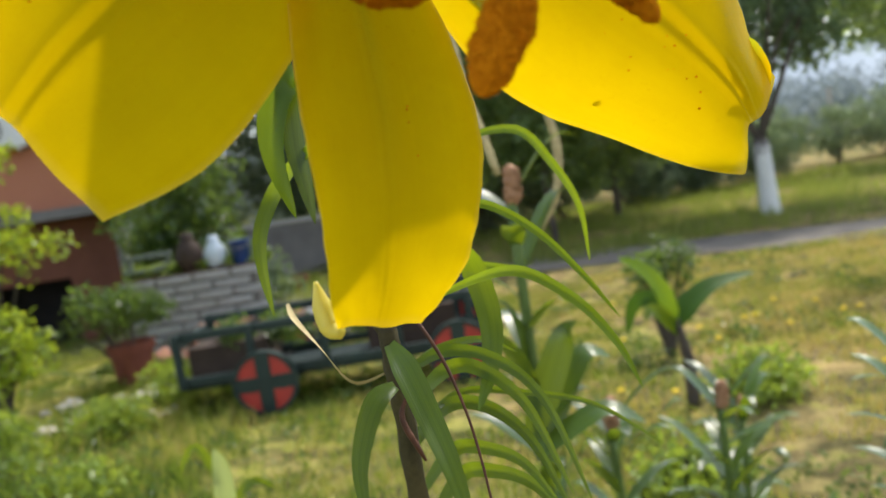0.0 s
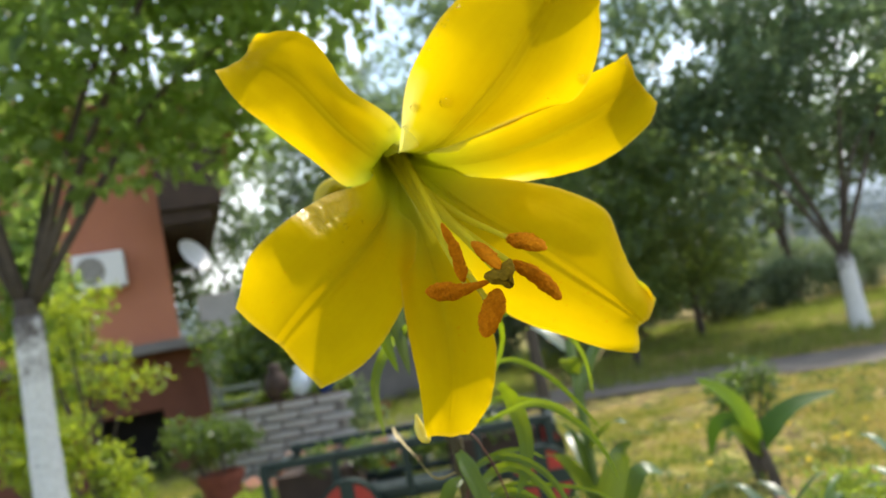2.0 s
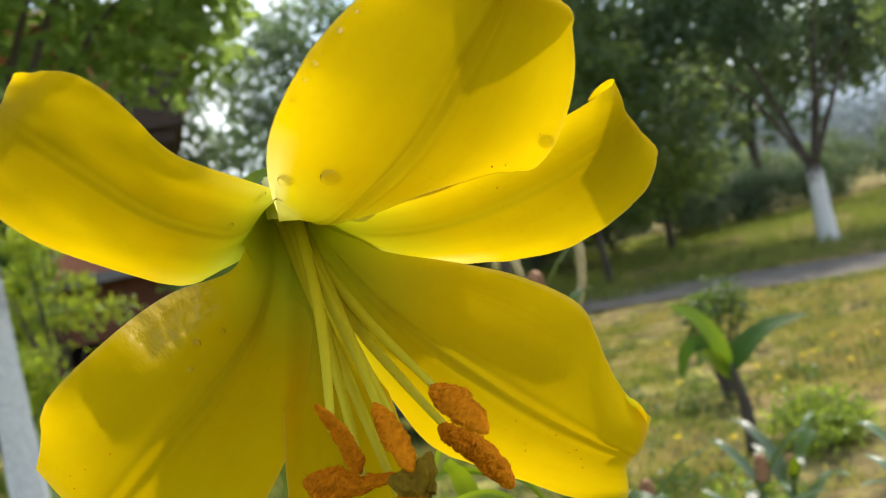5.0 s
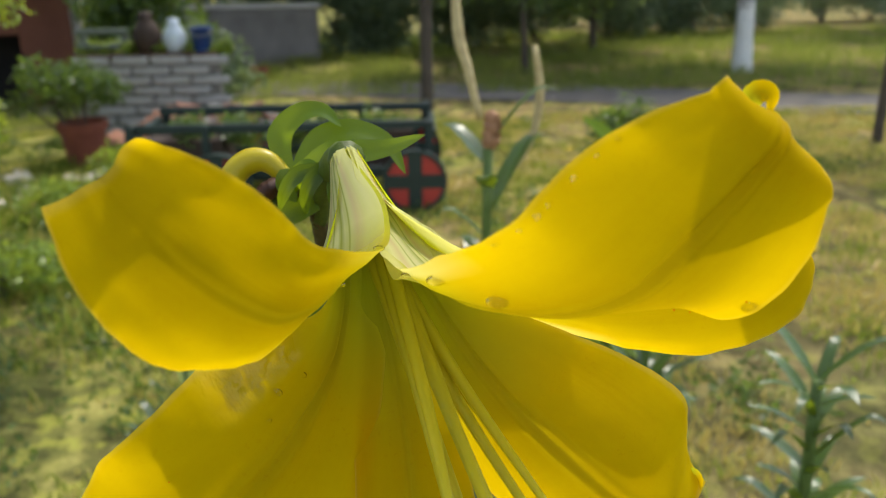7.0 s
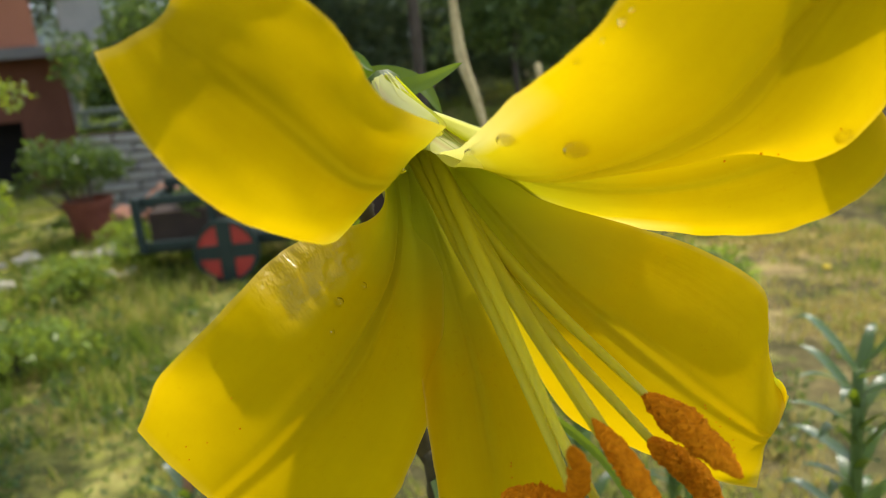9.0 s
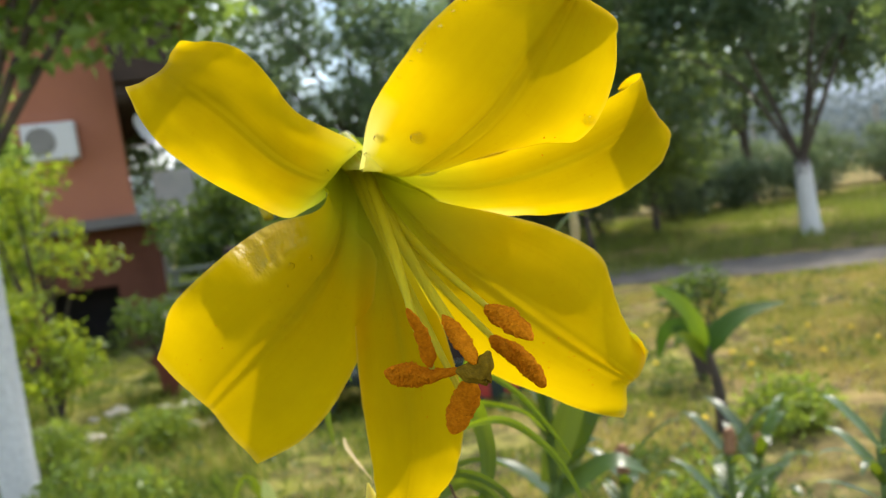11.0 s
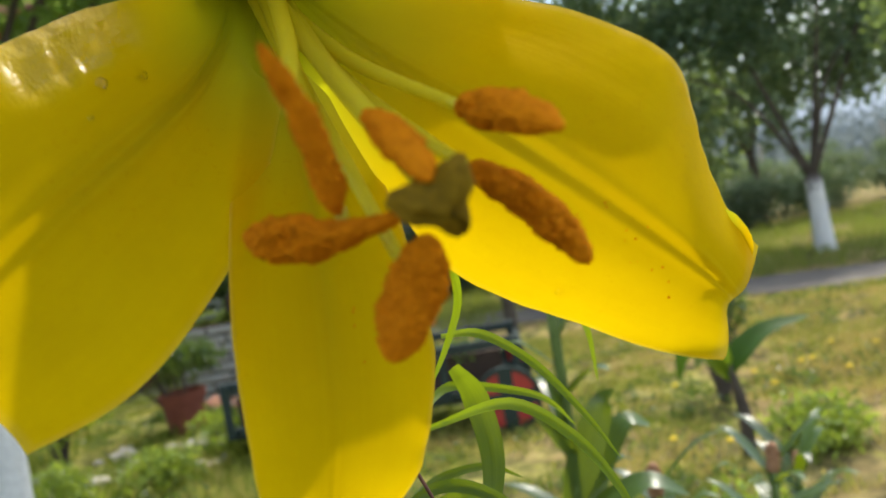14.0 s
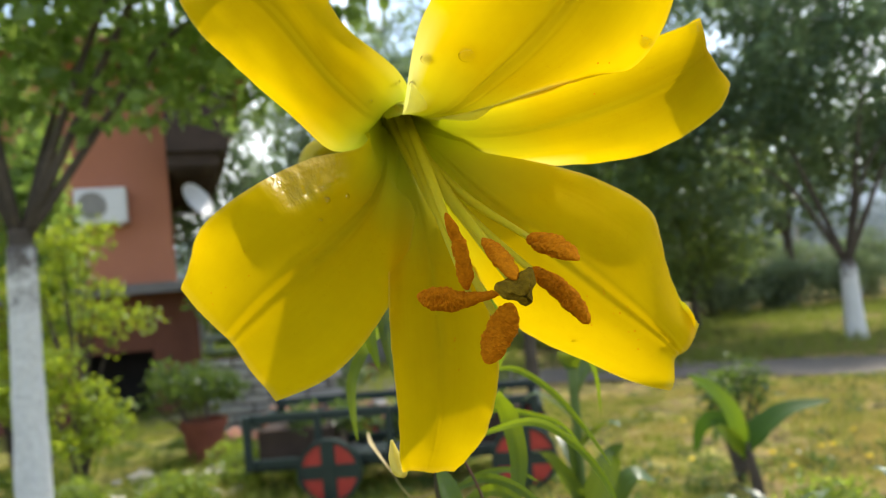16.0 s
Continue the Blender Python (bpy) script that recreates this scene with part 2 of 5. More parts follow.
def ground_mat():
    m = Mat("lawn_soil")
    big = m.noise(0.7, 5.0, 0.62)
    mid = m.noise(5.0, 5.0, 0.65)
    fine = m.noise(38.0, 6.0, 0.7)
    patch = m.noise(2.3, 5.0, 0.68)
    sep = m.node("ShaderNodeSeparateXYZ")
    m.link(m.coords("Object"), sep.inputs[0])
    big = m.math("ADD", big, m.math("MINIMUM", m.math("MAXIMUM", m.math("MULTIPLY", sep.outputs[0], 0.06), -0.10), 0.10))
    grass = m.ramp(mid, (0.38, (0.065, 0.078, 0.020)), (0.50, (0.24, 0.24, 0.056)), (0.62, (0.52, 0.47, 0.13)))
    dry = m.ramp(mid, (0.38, (0.10, 0.070, 0.032)), (0.62, (0.56, 0.40, 0.17)))
    col = m.mix(m.ramp(big, (0.45, (0, 0, 0)), (0.56, (1, 1, 1))), grass, dry)
    # near-black noise patches imitate mottled shade in the lawn's colour
    col = m.mix(m.ramp(patch, (0.40, (0.9, 0.9, 0.9)), (0.53, (0, 0, 0))), col, (0.020, 0.026, 0.008))
    moss = m.noise(7.0, 4.0, 0.6)
    col = m.mix(m.ramp(moss, (0.54, (0, 0, 0)), (0.64, (0.75, 0.75, 0.75))), col, (0.48, 0.48, 0.075))
    # the planted bed round the lilies: bare mossy soil
    bed = m.math("ADD", m.math("MULTIPLY", sep.outputs[1], 0.1), m.math("MULTIPLY", m.math("SUBTRACT", patch, 0.5), 0.5))
    bed = m.math("ADD", bed, m.ramp(m.math("ADD", m.math("MULTIPLY", sep.outputs[0], 0.2), 0.5), (0.22, (1, 1, 1)), (0.34, (0, 0, 0))))
    col = m.mix(m.ramp(bed, (0.30, (0.65, 0.65, 0.65)), (0.46, (0, 0, 0))), col, m.ramp(mid, (0.38, (0.032, 0.034, 0.014)), (0.50, (0.10, 0.085, 0.042)), (0.62, (0.22, 0.21, 0.07))))
    col = m.mix(0.3, col, m.ramp(fine, (0.25, (0.03, 0.035, 0.012)), (0.75, (0.26, 0.235, 0.08))))
    m.colour(col).gloss(0.95, 0.1)
    m.bump(fine, 0.8, 0.03)
    return m.m


PETAL_WET = petal_mat("wet_petal", True, 0.66)
PETAL_THICK = petal_mat("thick_petal", False, 0.60)
PETAL_UPPER = petal_mat("upper_petal", False, 0.72, True)
PETAL_LEFT = petal_mat("upper_left_petal", False, 0.74, True, 0.12)
PETAL_TOP = petal_mat("top_petal", False, 0.64, True)
PETAL_PALE = leaf_mat("pale_petal_tip", (0.80, 0.70, 0.10), (0.86, 0.78, 0.22), (0.82, 0.72, 0.08), 0.4)
SPENTLEAF = lily_leaf_mat("spent_lily_leaf", 0.33, 0.55, 0.006, 0.16)
PETAL, TUBE, ANTHER, LILYLEAF, GROUND = petal_mat(), tube_mat(), anther_mat(), lily_leaf_mat(), ground_mat()
TUBE_TOP = tube_mat("top_tube", (0.33, 0.42))
BRACT = leaf_mat("bract", (0.030, 0.080, 0.005), (0.09, 0.17, 0.010), (0.48, 0.62, 0.008), 0.5, 0.40, 6.0, 0.45)
# dark brown that imitates the shade inside the curved bud
BUD_HOLLOW = two_tone("withered_bract", (0.022, 0.009, 0.005), (0.075, 0.028, 0.012), 160.0, 0.6, 0.5, 0.001, 600.0)
OLIVE = two_tone("receptacle", (0.035, 0.060, 0.008), (0.10, 0.14, 0.018), 90.0, 0.45, 0.3, 0.001, 500.0)
BUDSKIN = leaf_mat("bud_skin", (0.44, 0.36, 0.008), (0.58, 0.46, 0.012), (0.52, 0.44, 0.01), 0.3, 0.35, 60.0)
# canna leaf in two copies, sunlight and shade put into their colours
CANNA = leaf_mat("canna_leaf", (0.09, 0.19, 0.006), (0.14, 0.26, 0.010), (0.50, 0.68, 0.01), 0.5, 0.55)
CANNA_SHADE = leaf_mat("shaded_canna_leaf", (0.020, 0.060, 0.008), (0.035, 0.085, 0.012), (0.16, 0.30, 0.02), 0.25, 0.55, 6.0, 0.2)
HERB = leaf_mat("herb_leaf", (0.08, 0.13, 0.020), (0.24, 0.33, 0.055), (0.50, 0.62, 0.06), 0.45)
OVARY = leaf_mat("ovary", (0.36, 0.47, 0.03), (0.48, 0.57, 0.05), (0.52, 0.64, 0.03), 0.45)
PALESHOOT = leaf_mat("pale_shoot", (0.40, 0.46, 0.16), (0.50, 0.56, 0.22), (0.50, 0.58, 0.14), 0.4)
FILAMENT = leaf_mat("filament", (0.66, 0.61, 0.03), (0.80, 0.72, 0.05), (0.80, 0.74, 0.02), 0.5)
STIGMA = two_tone("stigma", (0.13, 0.078, 0.004), (0.36, 0.22, 0.010), 300.0, 0.85, 1.0, 0.002, 900.0, 0.12)
STEM = two_tone("lily_stem", (0.022, 0.019, 0.007), (0.08, 0.062, 0.020), 60.0, 0.6, 0.4, 0.001, 500.0)
GREENSTEM = two_tone("green_stem", (0.06, 0.10, 0.02), (0.14, 0.20, 0.045), 60.0, 0.5, 0.3, 0.001, 400.0)
DRY = two_tone("dry_leaf", (0.30, 0.22, 0.09), (0.58, 0.48, 0.24), 90.0, 0.7, 0.4, 0.001, 500.0)
DRYRED = two_tone("dry_stalk", (0.035, 0.014, 0.009), (0.12, 0.045, 0.020), 90.0, 0.6, 0.4, 0.001, 500.0)
POD = two_tone("seed_pod", (0.14, 0.055, 0.025), (0.50, 0.27, 0.14), 140.0, 0.6, 0.4, 0.001, 500.0)
BARK = two_tone("bark", (0.05, 0.04, 0.03), (0.13, 0.105, 0.08), 6.0, 0.9, 0.9, 0.03, 45.0)


def limewash_mat():
    """White lime coat, flaking off to bare bark at its upper end."""
    m = Mat("worn_limewash")
    sep = m.node("ShaderNodeSeparateXYZ")
    m.link(m.coords("UV"), sep.inputs[0])
    patch = m.noise(9.0, 5.0, 0.7)
    fine = m.noise(45.0, 6.0, 0.7)
    lime = m.ramp(fine, (0.3, (0.56, 0.56, 0.53)), (0.65, (0.80, 0.80, 0.77)))
    bare = m.ramp(fine, (0.3, (0.06, 0.05, 0.045)), (0.7, (0.20, 0.18, 0.16)))
    worn = m.math("ADD", sep.outputs[0], m.math("MULTIPLY", m.math("SUBTRACT", patch, 0.5), 0.75))
    col = m.mix(m.ramp(worn, (0.80, (0, 0, 0)), (0.98, (1, 1, 1))), lime, bare)
    col = m.mix(m.ramp(m.noise(22.0, 4.0, 0.7), (0.62, (0, 0, 0)), (0.72, (0.7, 0.7, 0.7))), col, bare)
    m.colour(col).gloss(0.9, 0.2)
    m.bump(fine, 0.6, 0.02)
    return m.m


LIMEWASH = limewash_mat()
# paler, greyer bush leaf with the distance haze mixed into its colour
HAZYBUSH = leaf_mat("hazed_bush_leaf", (0.070, 0.105, 0.060), (0.155, 0.205, 0.115), (0.27, 0.36, 0.14), 0.4)
CROWN_L = leaf_mat("fruit_tree_leaf", (0.045, 0.092, 0.024), (0.13, 0.21, 0.06), (0.46, 0.64, 0.11), 0.56)
# orchard crowns tinted bluish and lighter to put haze into the leaf colour
CROWN_R = leaf_mat("orchard_leaf", (0.045, 0.080, 0.052), (0.115, 0.180, 0.105), (0.34, 0.47, 0.20), 0.5)
# yellower, lighter copy of the orchard leaf: sunlight put into its colour
CROWN_M = leaf_mat("sun_tinted_orchard_leaf", (0.048, 0.085, 0.040), (0.14, 0.21, 0.08), (0.38, 0.50, 0.11), 0.5)
SHRUB = leaf_mat("shrub_leaf", (0.08, 0.14, 0.014), (0.25, 0.34, 0.030), (0.58, 0.68, 0.04), 0.5)
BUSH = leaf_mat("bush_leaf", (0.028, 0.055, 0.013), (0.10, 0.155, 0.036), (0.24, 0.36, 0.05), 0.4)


def blade_mat():
    m = Mat("grass_blade")
    info = m.node("ShaderNodeNewGeometry")
    v = m.math("ADD", m.math("MULTIPLY", m.noise(1.4, 4.0, 0.65), 1.25), m.math("MULTIPLY", m.math("SUBTRACT", info.outputs["Random Per Island"], 0.5), 0.35))
    sep = m.node("ShaderNodeSeparateXYZ")
    m.link(m.coords("Object"), sep.inputs[0])
    v = m.math("ADD", v, m.math("MINIMUM", m.math("MAXIMUM", m.math("MULTIPLY", sep.outputs[0], 0.05), -0.08), 0.12))
    m.colour(m.ramp(v, (0.42, (0.10, 0.145, 0.020)), (0.60, (0.34, 0.37, 0.06)), (0.78, (0.60, 0.48, 0.14)))).gloss(0.6, 0.3)
    m.thin(m.ramp(v, (0.42, (0.16, 0.26, 0.02)), (0.60, (0.34, 0.40, 0.05)), (0.78, (0.50, 0.40, 0.12))), 0.42)
    return m.m


BLADE = blade_mat()
MEADOW = leaf_mat("meadow_blade", (0.07, 0.09, 0.018), (0.19, 0.22, 0.050), (0.40, 0.48, 0.07), 0.5, 0.6)
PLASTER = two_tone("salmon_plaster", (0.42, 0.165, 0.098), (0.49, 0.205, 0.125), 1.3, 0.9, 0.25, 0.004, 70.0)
# russet lower plaster, darkened so its colour holds the shade under the ledge
PLASTER_LOW = two_tone("shaded_russet_plaster", (0.13, 0.05, 0.032), (0.20, 0.08, 0.05), 1.6, 0.9, 0.3, 0.005, 70.0)
CONCRETE = two_tone("concrete", (0.34, 0.33, 0.31), (0.48, 0.46, 0.43), 3.0, 0.9, 0.4, 0.008, 60.0)
BRICK = two_tone("grey_brick", (0.30, 0.29, 0.275), (0.46, 0.445, 0.42), 5.0, 0.9, 0.5, 0.008, 60.0)
MORTAR = two_tone("mortar", (0.17, 0.16, 0.148), (0.25, 0.235, 0.215), 8.0, 0.95, 0.5, 0.008, 80.0)
TIMBER = two_tone("dark_timber", (0.028, 0.018, 0.013), (0.075, 0.048, 0.034), 4.0, 0.7, 0.4, 0.006, 50.0)
CARTGREEN = two_tone("cart_green", (0.005, 0.015, 0.014), (0.012, 0.030, 0.026), 9.0, 0.45, 0.2, 0.004, 80.0, 0.5)
CARTRED = two_tone("cart_red", (0.34, 0.022, 0.016), (0.48, 0.045, 0.03), 9.0, 0.5, 0.2, 0.004, 80.0, 0.5)
RUBBER = two_tone("iron_tyre", (0.02, 0.02, 0.02), (0.05, 0.045, 0.04), 9.0, 0.6, 0.2, 0.004, 80.0)
TERRA = two_tone("terracotta", (0.15, 0.042, 0.026), (0.24, 0.075, 0.045), 7.0, 0.85, 0.3, 0.004, 90.0)
WHITE = two_tone("white_metal", (0.70, 0.71, 0.72), (0.80, 0.80, 0.80), 3.0, 0.4, 0.05, 0.001, 60.0, 0.5)
DARK = two_tone("dark_void", (0.006, 0.006, 0.007), (0.02, 0.018, 0.018), 3.0, 0.8, 0.1, 0.002, 60.0)
RAILGREEN = two_tone("weathered_green_paint", (0.10, 0.125, 0.105), (0.19, 0.215, 0.185), 6.0, 0.7, 0.3, 0.004, 70.0)
BLUE = two_tone("blue_plastic", (0.012, 0.04, 0.16), (0.022, 0.065, 0.23), 4.0, 0.4, 0.05, 0.001, 60.0, 0.5)
PALE = two_tone("pale_glaze", (0.46, 0.54, 0.62), (0.66, 0.72, 0.78), 8.0, 0.4, 0.1, 0.002, 70.0, 0.5)
ROAD = two_tone("gravel_road", (0.105, 0.092, 0.076), (0.20, 0.177, 0.145), 2.0, 0.95, 0.5, 0.02, 60.0)
SLATE = two_tone("weathered_slab", (0.13, 0.12, 0.115), (0.22, 0.205, 0.195), 3.0, 0.9, 0.4, 0.008, 60.0)
STONE = two_tone("pale_stone", (0.40, 0.36, 0.30), (0.62, 0.57, 0.49), 6.0, 0.9, 0.6, 0.01, 60.0)
CLAY = two_tone("roof_clay", (0.34, 0.15, 0.09), (0.50, 0.26, 0.17), 7.0, 0.9, 0.4, 0.006, 60.0)
# hill colour paled to blue-grey: distance haze painted into the base colour
HILL = two_tone("painted_haze_hill", (0.33, 0.38, 0.42), (0.42, 0.47, 0.51), 0.03, 1.0, 0.0, 0.01, 0.4, 0.0)
# far foliage carries its haze as a pale grey-blue leaf colour
FARLEAF = leaf_mat("hazed_far_leaf", (0.16, 0.20, 0.205), (0.24, 0.285, 0.29), (0.26, 0.31, 0.30), 0.4, 0.9)
YELLOW = two_tone("yellow_bloom", (0.75, 0.48, 0.01), (0.85, 0.60, 0.02), 90.0, 0.6, 0.1, 0.001, 300.0)
SOIL = two_tone("soil", (0.07, 0.045, 0.028), (0.14, 0.095, 0.06), 9.0, 0.95, 0.8, 0.02, 60.0)


def water_mat():
    m = Mat("water_drop")
    m.gloss(0.02, 0.5)
    m.b.inputs["Transmission Weight"].default_value = 1.0
    m.b.inputs["IOR"].default_value = 1.33
    m.b.inputs["Base Color"].default_value = (1, 1, 1, 1)
    clear = m.node("ShaderNodeBsdfTransparent")
    mx = m.node("ShaderNodeMixShader", Fac=0.88)
    m.link(clear.outputs[0], mx.inputs[1])
    m.link(m.b.outputs[0], mx.inputs[2])
    m.link(mx.outputs[0], m.out.inputs[0])
    return m.m


WATER = water_mat()


# ---- builders ----
def mesh(name, verts, faces, material, smooth=True, uvs=None):
    me = bpy.data.meshes.new(name)
    me.from_pydata([tuple(v) for v in verts], [], faces)
    me.materials.append(material)
    if smooth:
        me.polygons.foreach_set("use_smooth", [True] * len(me.polygons))
    if uvs is not None:
        lay = me.uv_layers.new(name="UVMap")
        idx = np.empty(len(me.loops), int)
        me.loops.foreach_get("vertex_index", idx)
        lay.data.foreach_set("uv", np.asarray(uvs, float)[idx].ravel())
    me.update()
    return me


def from_bm(name, bm, material, smooth=False):
    me = bpy.data.meshes.new(name)
    bm.normal_update()
    bm.to_mesh(me)
    bm.free()
    me.materials.append(material)
    if smooth:
        me.polygons.foreach_set("use_smooth", [True] * len(me.polygons))
    return me


def part(name, data, parent, label="", m=None):
    ob = new(name, data)
    ob.parent = parent
    if m is not None:
        ob.matrix_basis = m
    return tagged(ob, label)


def thing(name, label, category, group="", at=(0, 0, 0), kind=""):
    ob = new(name)
    ob.location = at
    return tagged(ob, label, category, group, kind)


def solo(name, data, label, category, group="", kind="", m=None):
    ob = new(name, data)
    if m is not None:
        ob.matrix_basis = m
    return tagged(ob, label, category, group, kind)


def box(bm, x0, y0, z0, x1, y1, z1, m=None):
    r = bmesh.ops.create_cube(bm, size=1.0, matrix=Matrix.Translation(((x0 + x1) / 2, (y0 + y1) / 2, (z0 + z1) / 2)) @ Matrix.Diagonal((x1 - x0, y1 - y0, z1 - z0, 1)))
    if m is not None:
        bmesh.ops.transform(bm, matrix=m, verts=r["verts"])
    return r["verts"]


def block(name, size, material, bevel=0.006):
    """A block of that size, centred, with softened edges."""
    bm = bmesh.new()
    box(bm, -size[0] / 2, -size[1] / 2, -size[2] / 2, size[0] / 2, size[1] / 2, size[2] / 2)
    if bevel:
        bmesh.ops.bevel(bm, geom=list(bm.edges), offset=bevel, segments=1, affect="EDGES")
    return from_bm(name, bm, material)


def spline(points, n):
    """Points along a smooth curve through the given ones."""
    k = np.asarray(points, float)
    u = np.linspace(0, 1, n) * (len(k) - 1)
    i = np.clip(u.astype(int), 0, len(k) - 2)
    f = (u - i)[:, None]
    p = np.vstack([2 * k[0] - k[1], k, 2 * k[-1] - k[-2]])
    a, b, c, d = p[i], p[i + 1], p[i + 2], p[i + 3]
    return 0.5 * (2 * b + (c - a) * f + (2 * a - 5 * b + 4 * c - d) * f * f + (3 * b - a - 3 * c + d) * f ** 3)


def frames(line):
    t = np.gradient(line, axis=0)
    t /= np.linalg.norm(t, axis=1)[:, None] + 1e-12
    up = np.array([0.0, 0.0, 1.0]) if abs(t[:, 2]).mean() < 0.8 else np.array([0.0, 1.0, 0.0])
    a = np.cross(t, up)
    a /= np.linalg.norm(a, axis=1)[:, None] + 1e-12
    return t, a, np.cross(a, t)


def tube(name, points, radii, material, n=14, sides=8, rough=0.0, seed=0):
    """A round stem, branch or rod along a smooth line, with its radius at even steps."""
    line = spline(points, n)
    rad = np.interp(np.linspace(0, 1, n), np.linspace(0, 1, len(radii)), radii)
    _, a, b = frames(line)
    rng = np.random.default_rng(seed)
    verts, faces, uvs = [], [], []
    for i in range(n):
        for j in range(sides):
            an = 2 * math.pi * j / sides
            r = rad[i] * (1 + rough * rng.uniform(-1, 1))
            verts.append(line[i] + r * (math.cos(an) * a[i] + math.sin(an) * b[i]))
            uvs.append((i / (n - 1), j / sides))
    for i in range(n - 1):
        for j in range(sides):
            k = (j + 1) % sides
            faces.append((i * sides + j, i * sides + k, (i + 1) * sides + k, (i + 1) * sides + j))
    faces.append(tuple(range(sides))[::-1])
    faces.append(tuple((n - 1) * sides + j for j in range(sides)))
    return mesh(name, verts, faces, material, True, uvs)


def blade(name, points, width, material, fold=0.25, n=16, face=(0, -1, 0.3), blunt=0.0, twist=0.0):
    """A long leaf along a smooth line: widest near its first third, folded along its midrib, with a little thickness."""
    line = spline(points, n)
    t = np.gradient(line, axis=0)
    t /= np.linalg.norm(t, axis=1)[:, None] + 1e-12
    side = np.cross(t, np.asarray(face, float))
    side /= np.linalg.norm(side, axis=1)[:, None] + 1e-12
    nrm = np.cross(side, t)
    verts, uvs, faces = [], [], []
    cols = (-1.0, -0.5, 0.0, 0.5, 1.0)
    for i in range(n):
        u = i / (n - 1)
        w = width * 0.5 * (min(1, 0.45 + 2.2 * u) * (1 - u ** 2.6) ** 0.75 + blunt * 0.2 + 0.02)
        an = twist * u
        s = math.cos(an) * side[i] + math.sin(an) * nrm[i]
        q = math.cos(an) * nrm[i] - math.sin(an) * side[i]
        for v in cols:
            verts.append(line[i] + s * w * v + q * w * fold * (abs(v) - 0.5 * v * v))
            uvs.append((u, 0.5 + 0.5 * v))
    m = len(cols)
    for i in range(n - 1):
        for j in range(m - 1):
            faces.append((i * m + j, i * m + j + 1, (i + 1) * m + j + 1, (i + 1) * m + j))
    return mesh(name, verts, faces, material, True, uvs)


# ---- the lily flower ----
# Each tepal in the flower's own frame: along the axis, out from it and round it (mm, mm, degrees),
# half its width (mm), its turn about its midrib (degrees) and how far its edges are raised (mm).
THROAT = np.array((-0.026, 0.228, 1.357))
AXIS = np.array((0.310585, -0.792969, -0.524154))
ACROSS = np.array((0.950546, 0.259098, 0.171264))
UPWARD = np.array((0.0, -0.551425, 0.834225))
TEPAL_LOW_LEFT = 1, (
    (0.2, 3.8, 214.5, 3.9, -1.8, 1),
    (32, 10.7, 208.5, 14.5, -5.2, 3.5),
    (57.5, 21.3, 201.1, 17.2, 3.7, 5.9),
    (74.9, 35, 195.7, 25.5, 21.2, 3.7),
    (87.1, 51.7, 194, 30.2, 30.4, -0),
    (92.3, 68.2, 196.2, 30.7, 36.3, -0.4),
    (92, 85.8, 200.5, 25, 47.2, -0.1))
TEPAL_LOW_MID = 1, (
    (-0, 4, 268, 4, -0.2, 1),
    (33.3, 13.5, 260.8, 8.5, 1.7, 1.5),
    (65.4, 24.3, 255.1, 12.9, 3.4, 1.6),
    (93, 36.9, 251.9, 17, 1.5, 2.5),
    (112.6, 51.3, 250.4, 18.8, -5.5, 4),
    (122.6, 66.7, 249.7, 16.3, -10.9, 3.9),
    (124.7, 81.9, 249.3, 9.1, -0.5, 0.5))
TEPAL_LOW_RIGHT = -1, (
    (0.1, 3.9, 335, 3.9, 0.6, 0.9),
    (40.1, 8.3, 328.3, 9.6, -7.5, 2.7),
    (74.5, 16.6, 325.2, 18.4, -13.5, 6.7),
    (99.6, 31.6, 323.8, 27.9, -14.7, 11.8),
    (115.5, 50.7, 320.7, 28.7, -6.8, 15.9),
    (120.8, 72.7, 317.6, 21, -14.3, 11.7),
    (118.5, 96.7, 314.6, 13.9, -30.5, -0.9))
TEPAL_HIGH_RIGHT = -1, (
    (0.1, 3.5, 17.4, 4.2, -4.7, 0.7),
    (31.5, 7.1, 15.6, 11.1, -9.4, -0.6),
    (59.4, 18.5, 17.9, 13.8, -4.1, 0.5),
    (80.9, 39.2, 18.6, 15.9, -1.8, -0.6),
    (91.8, 63.2, 18.3, 17.7, -9.3, -5.2),
    (92.8, 83.2, 17.4, 15, -15, -6.6),
    (87.5, 97.7, 16.4, 10.9, -17.5, -1))
TEPAL_TOP = -1, (
    (0.3, 3.2, 66.3, 2.9, -5.1, 0.4),
    (37.1, 9.3, 75.2, 5.1, -5, -0.2),
    (69.5, 21.7, 72.0, 14.9, -6.6, 4.7),
    (92.8, 41.3, 66.6, 25.9, -8, 8.9),
    (104.8, 62.0, 61.5, 29.3, -10.5, 6.2),
    (102.0, 82.7, 55.8, 25.3, -21.5, 1.5),
    (96.8, 101.8, 51.9, 11.8, -40, 1.9))
TEPAL_HIGH_LEFT = -1, (
    (0.2, 3.6, 149.1, 4.1, -4.7, 0.8),
    (36.5, 14.5, 135.6, 13.5, -6.7, -0.4),
    (64.7, 32.3, 128.2, 16.8, 0.8, -0.2),
    (82.4, 56.2, 124.9, 15.3, 16.1, 2.8),
    (87.2, 77.3, 122.7, 17.3, 22.3, 2.9),
    (79.2, 89.3, 124.0, 16.6, 9.2, 0.2),
    (61.4, 94.3, 127.3, 10.0, 17.5, -3.9))


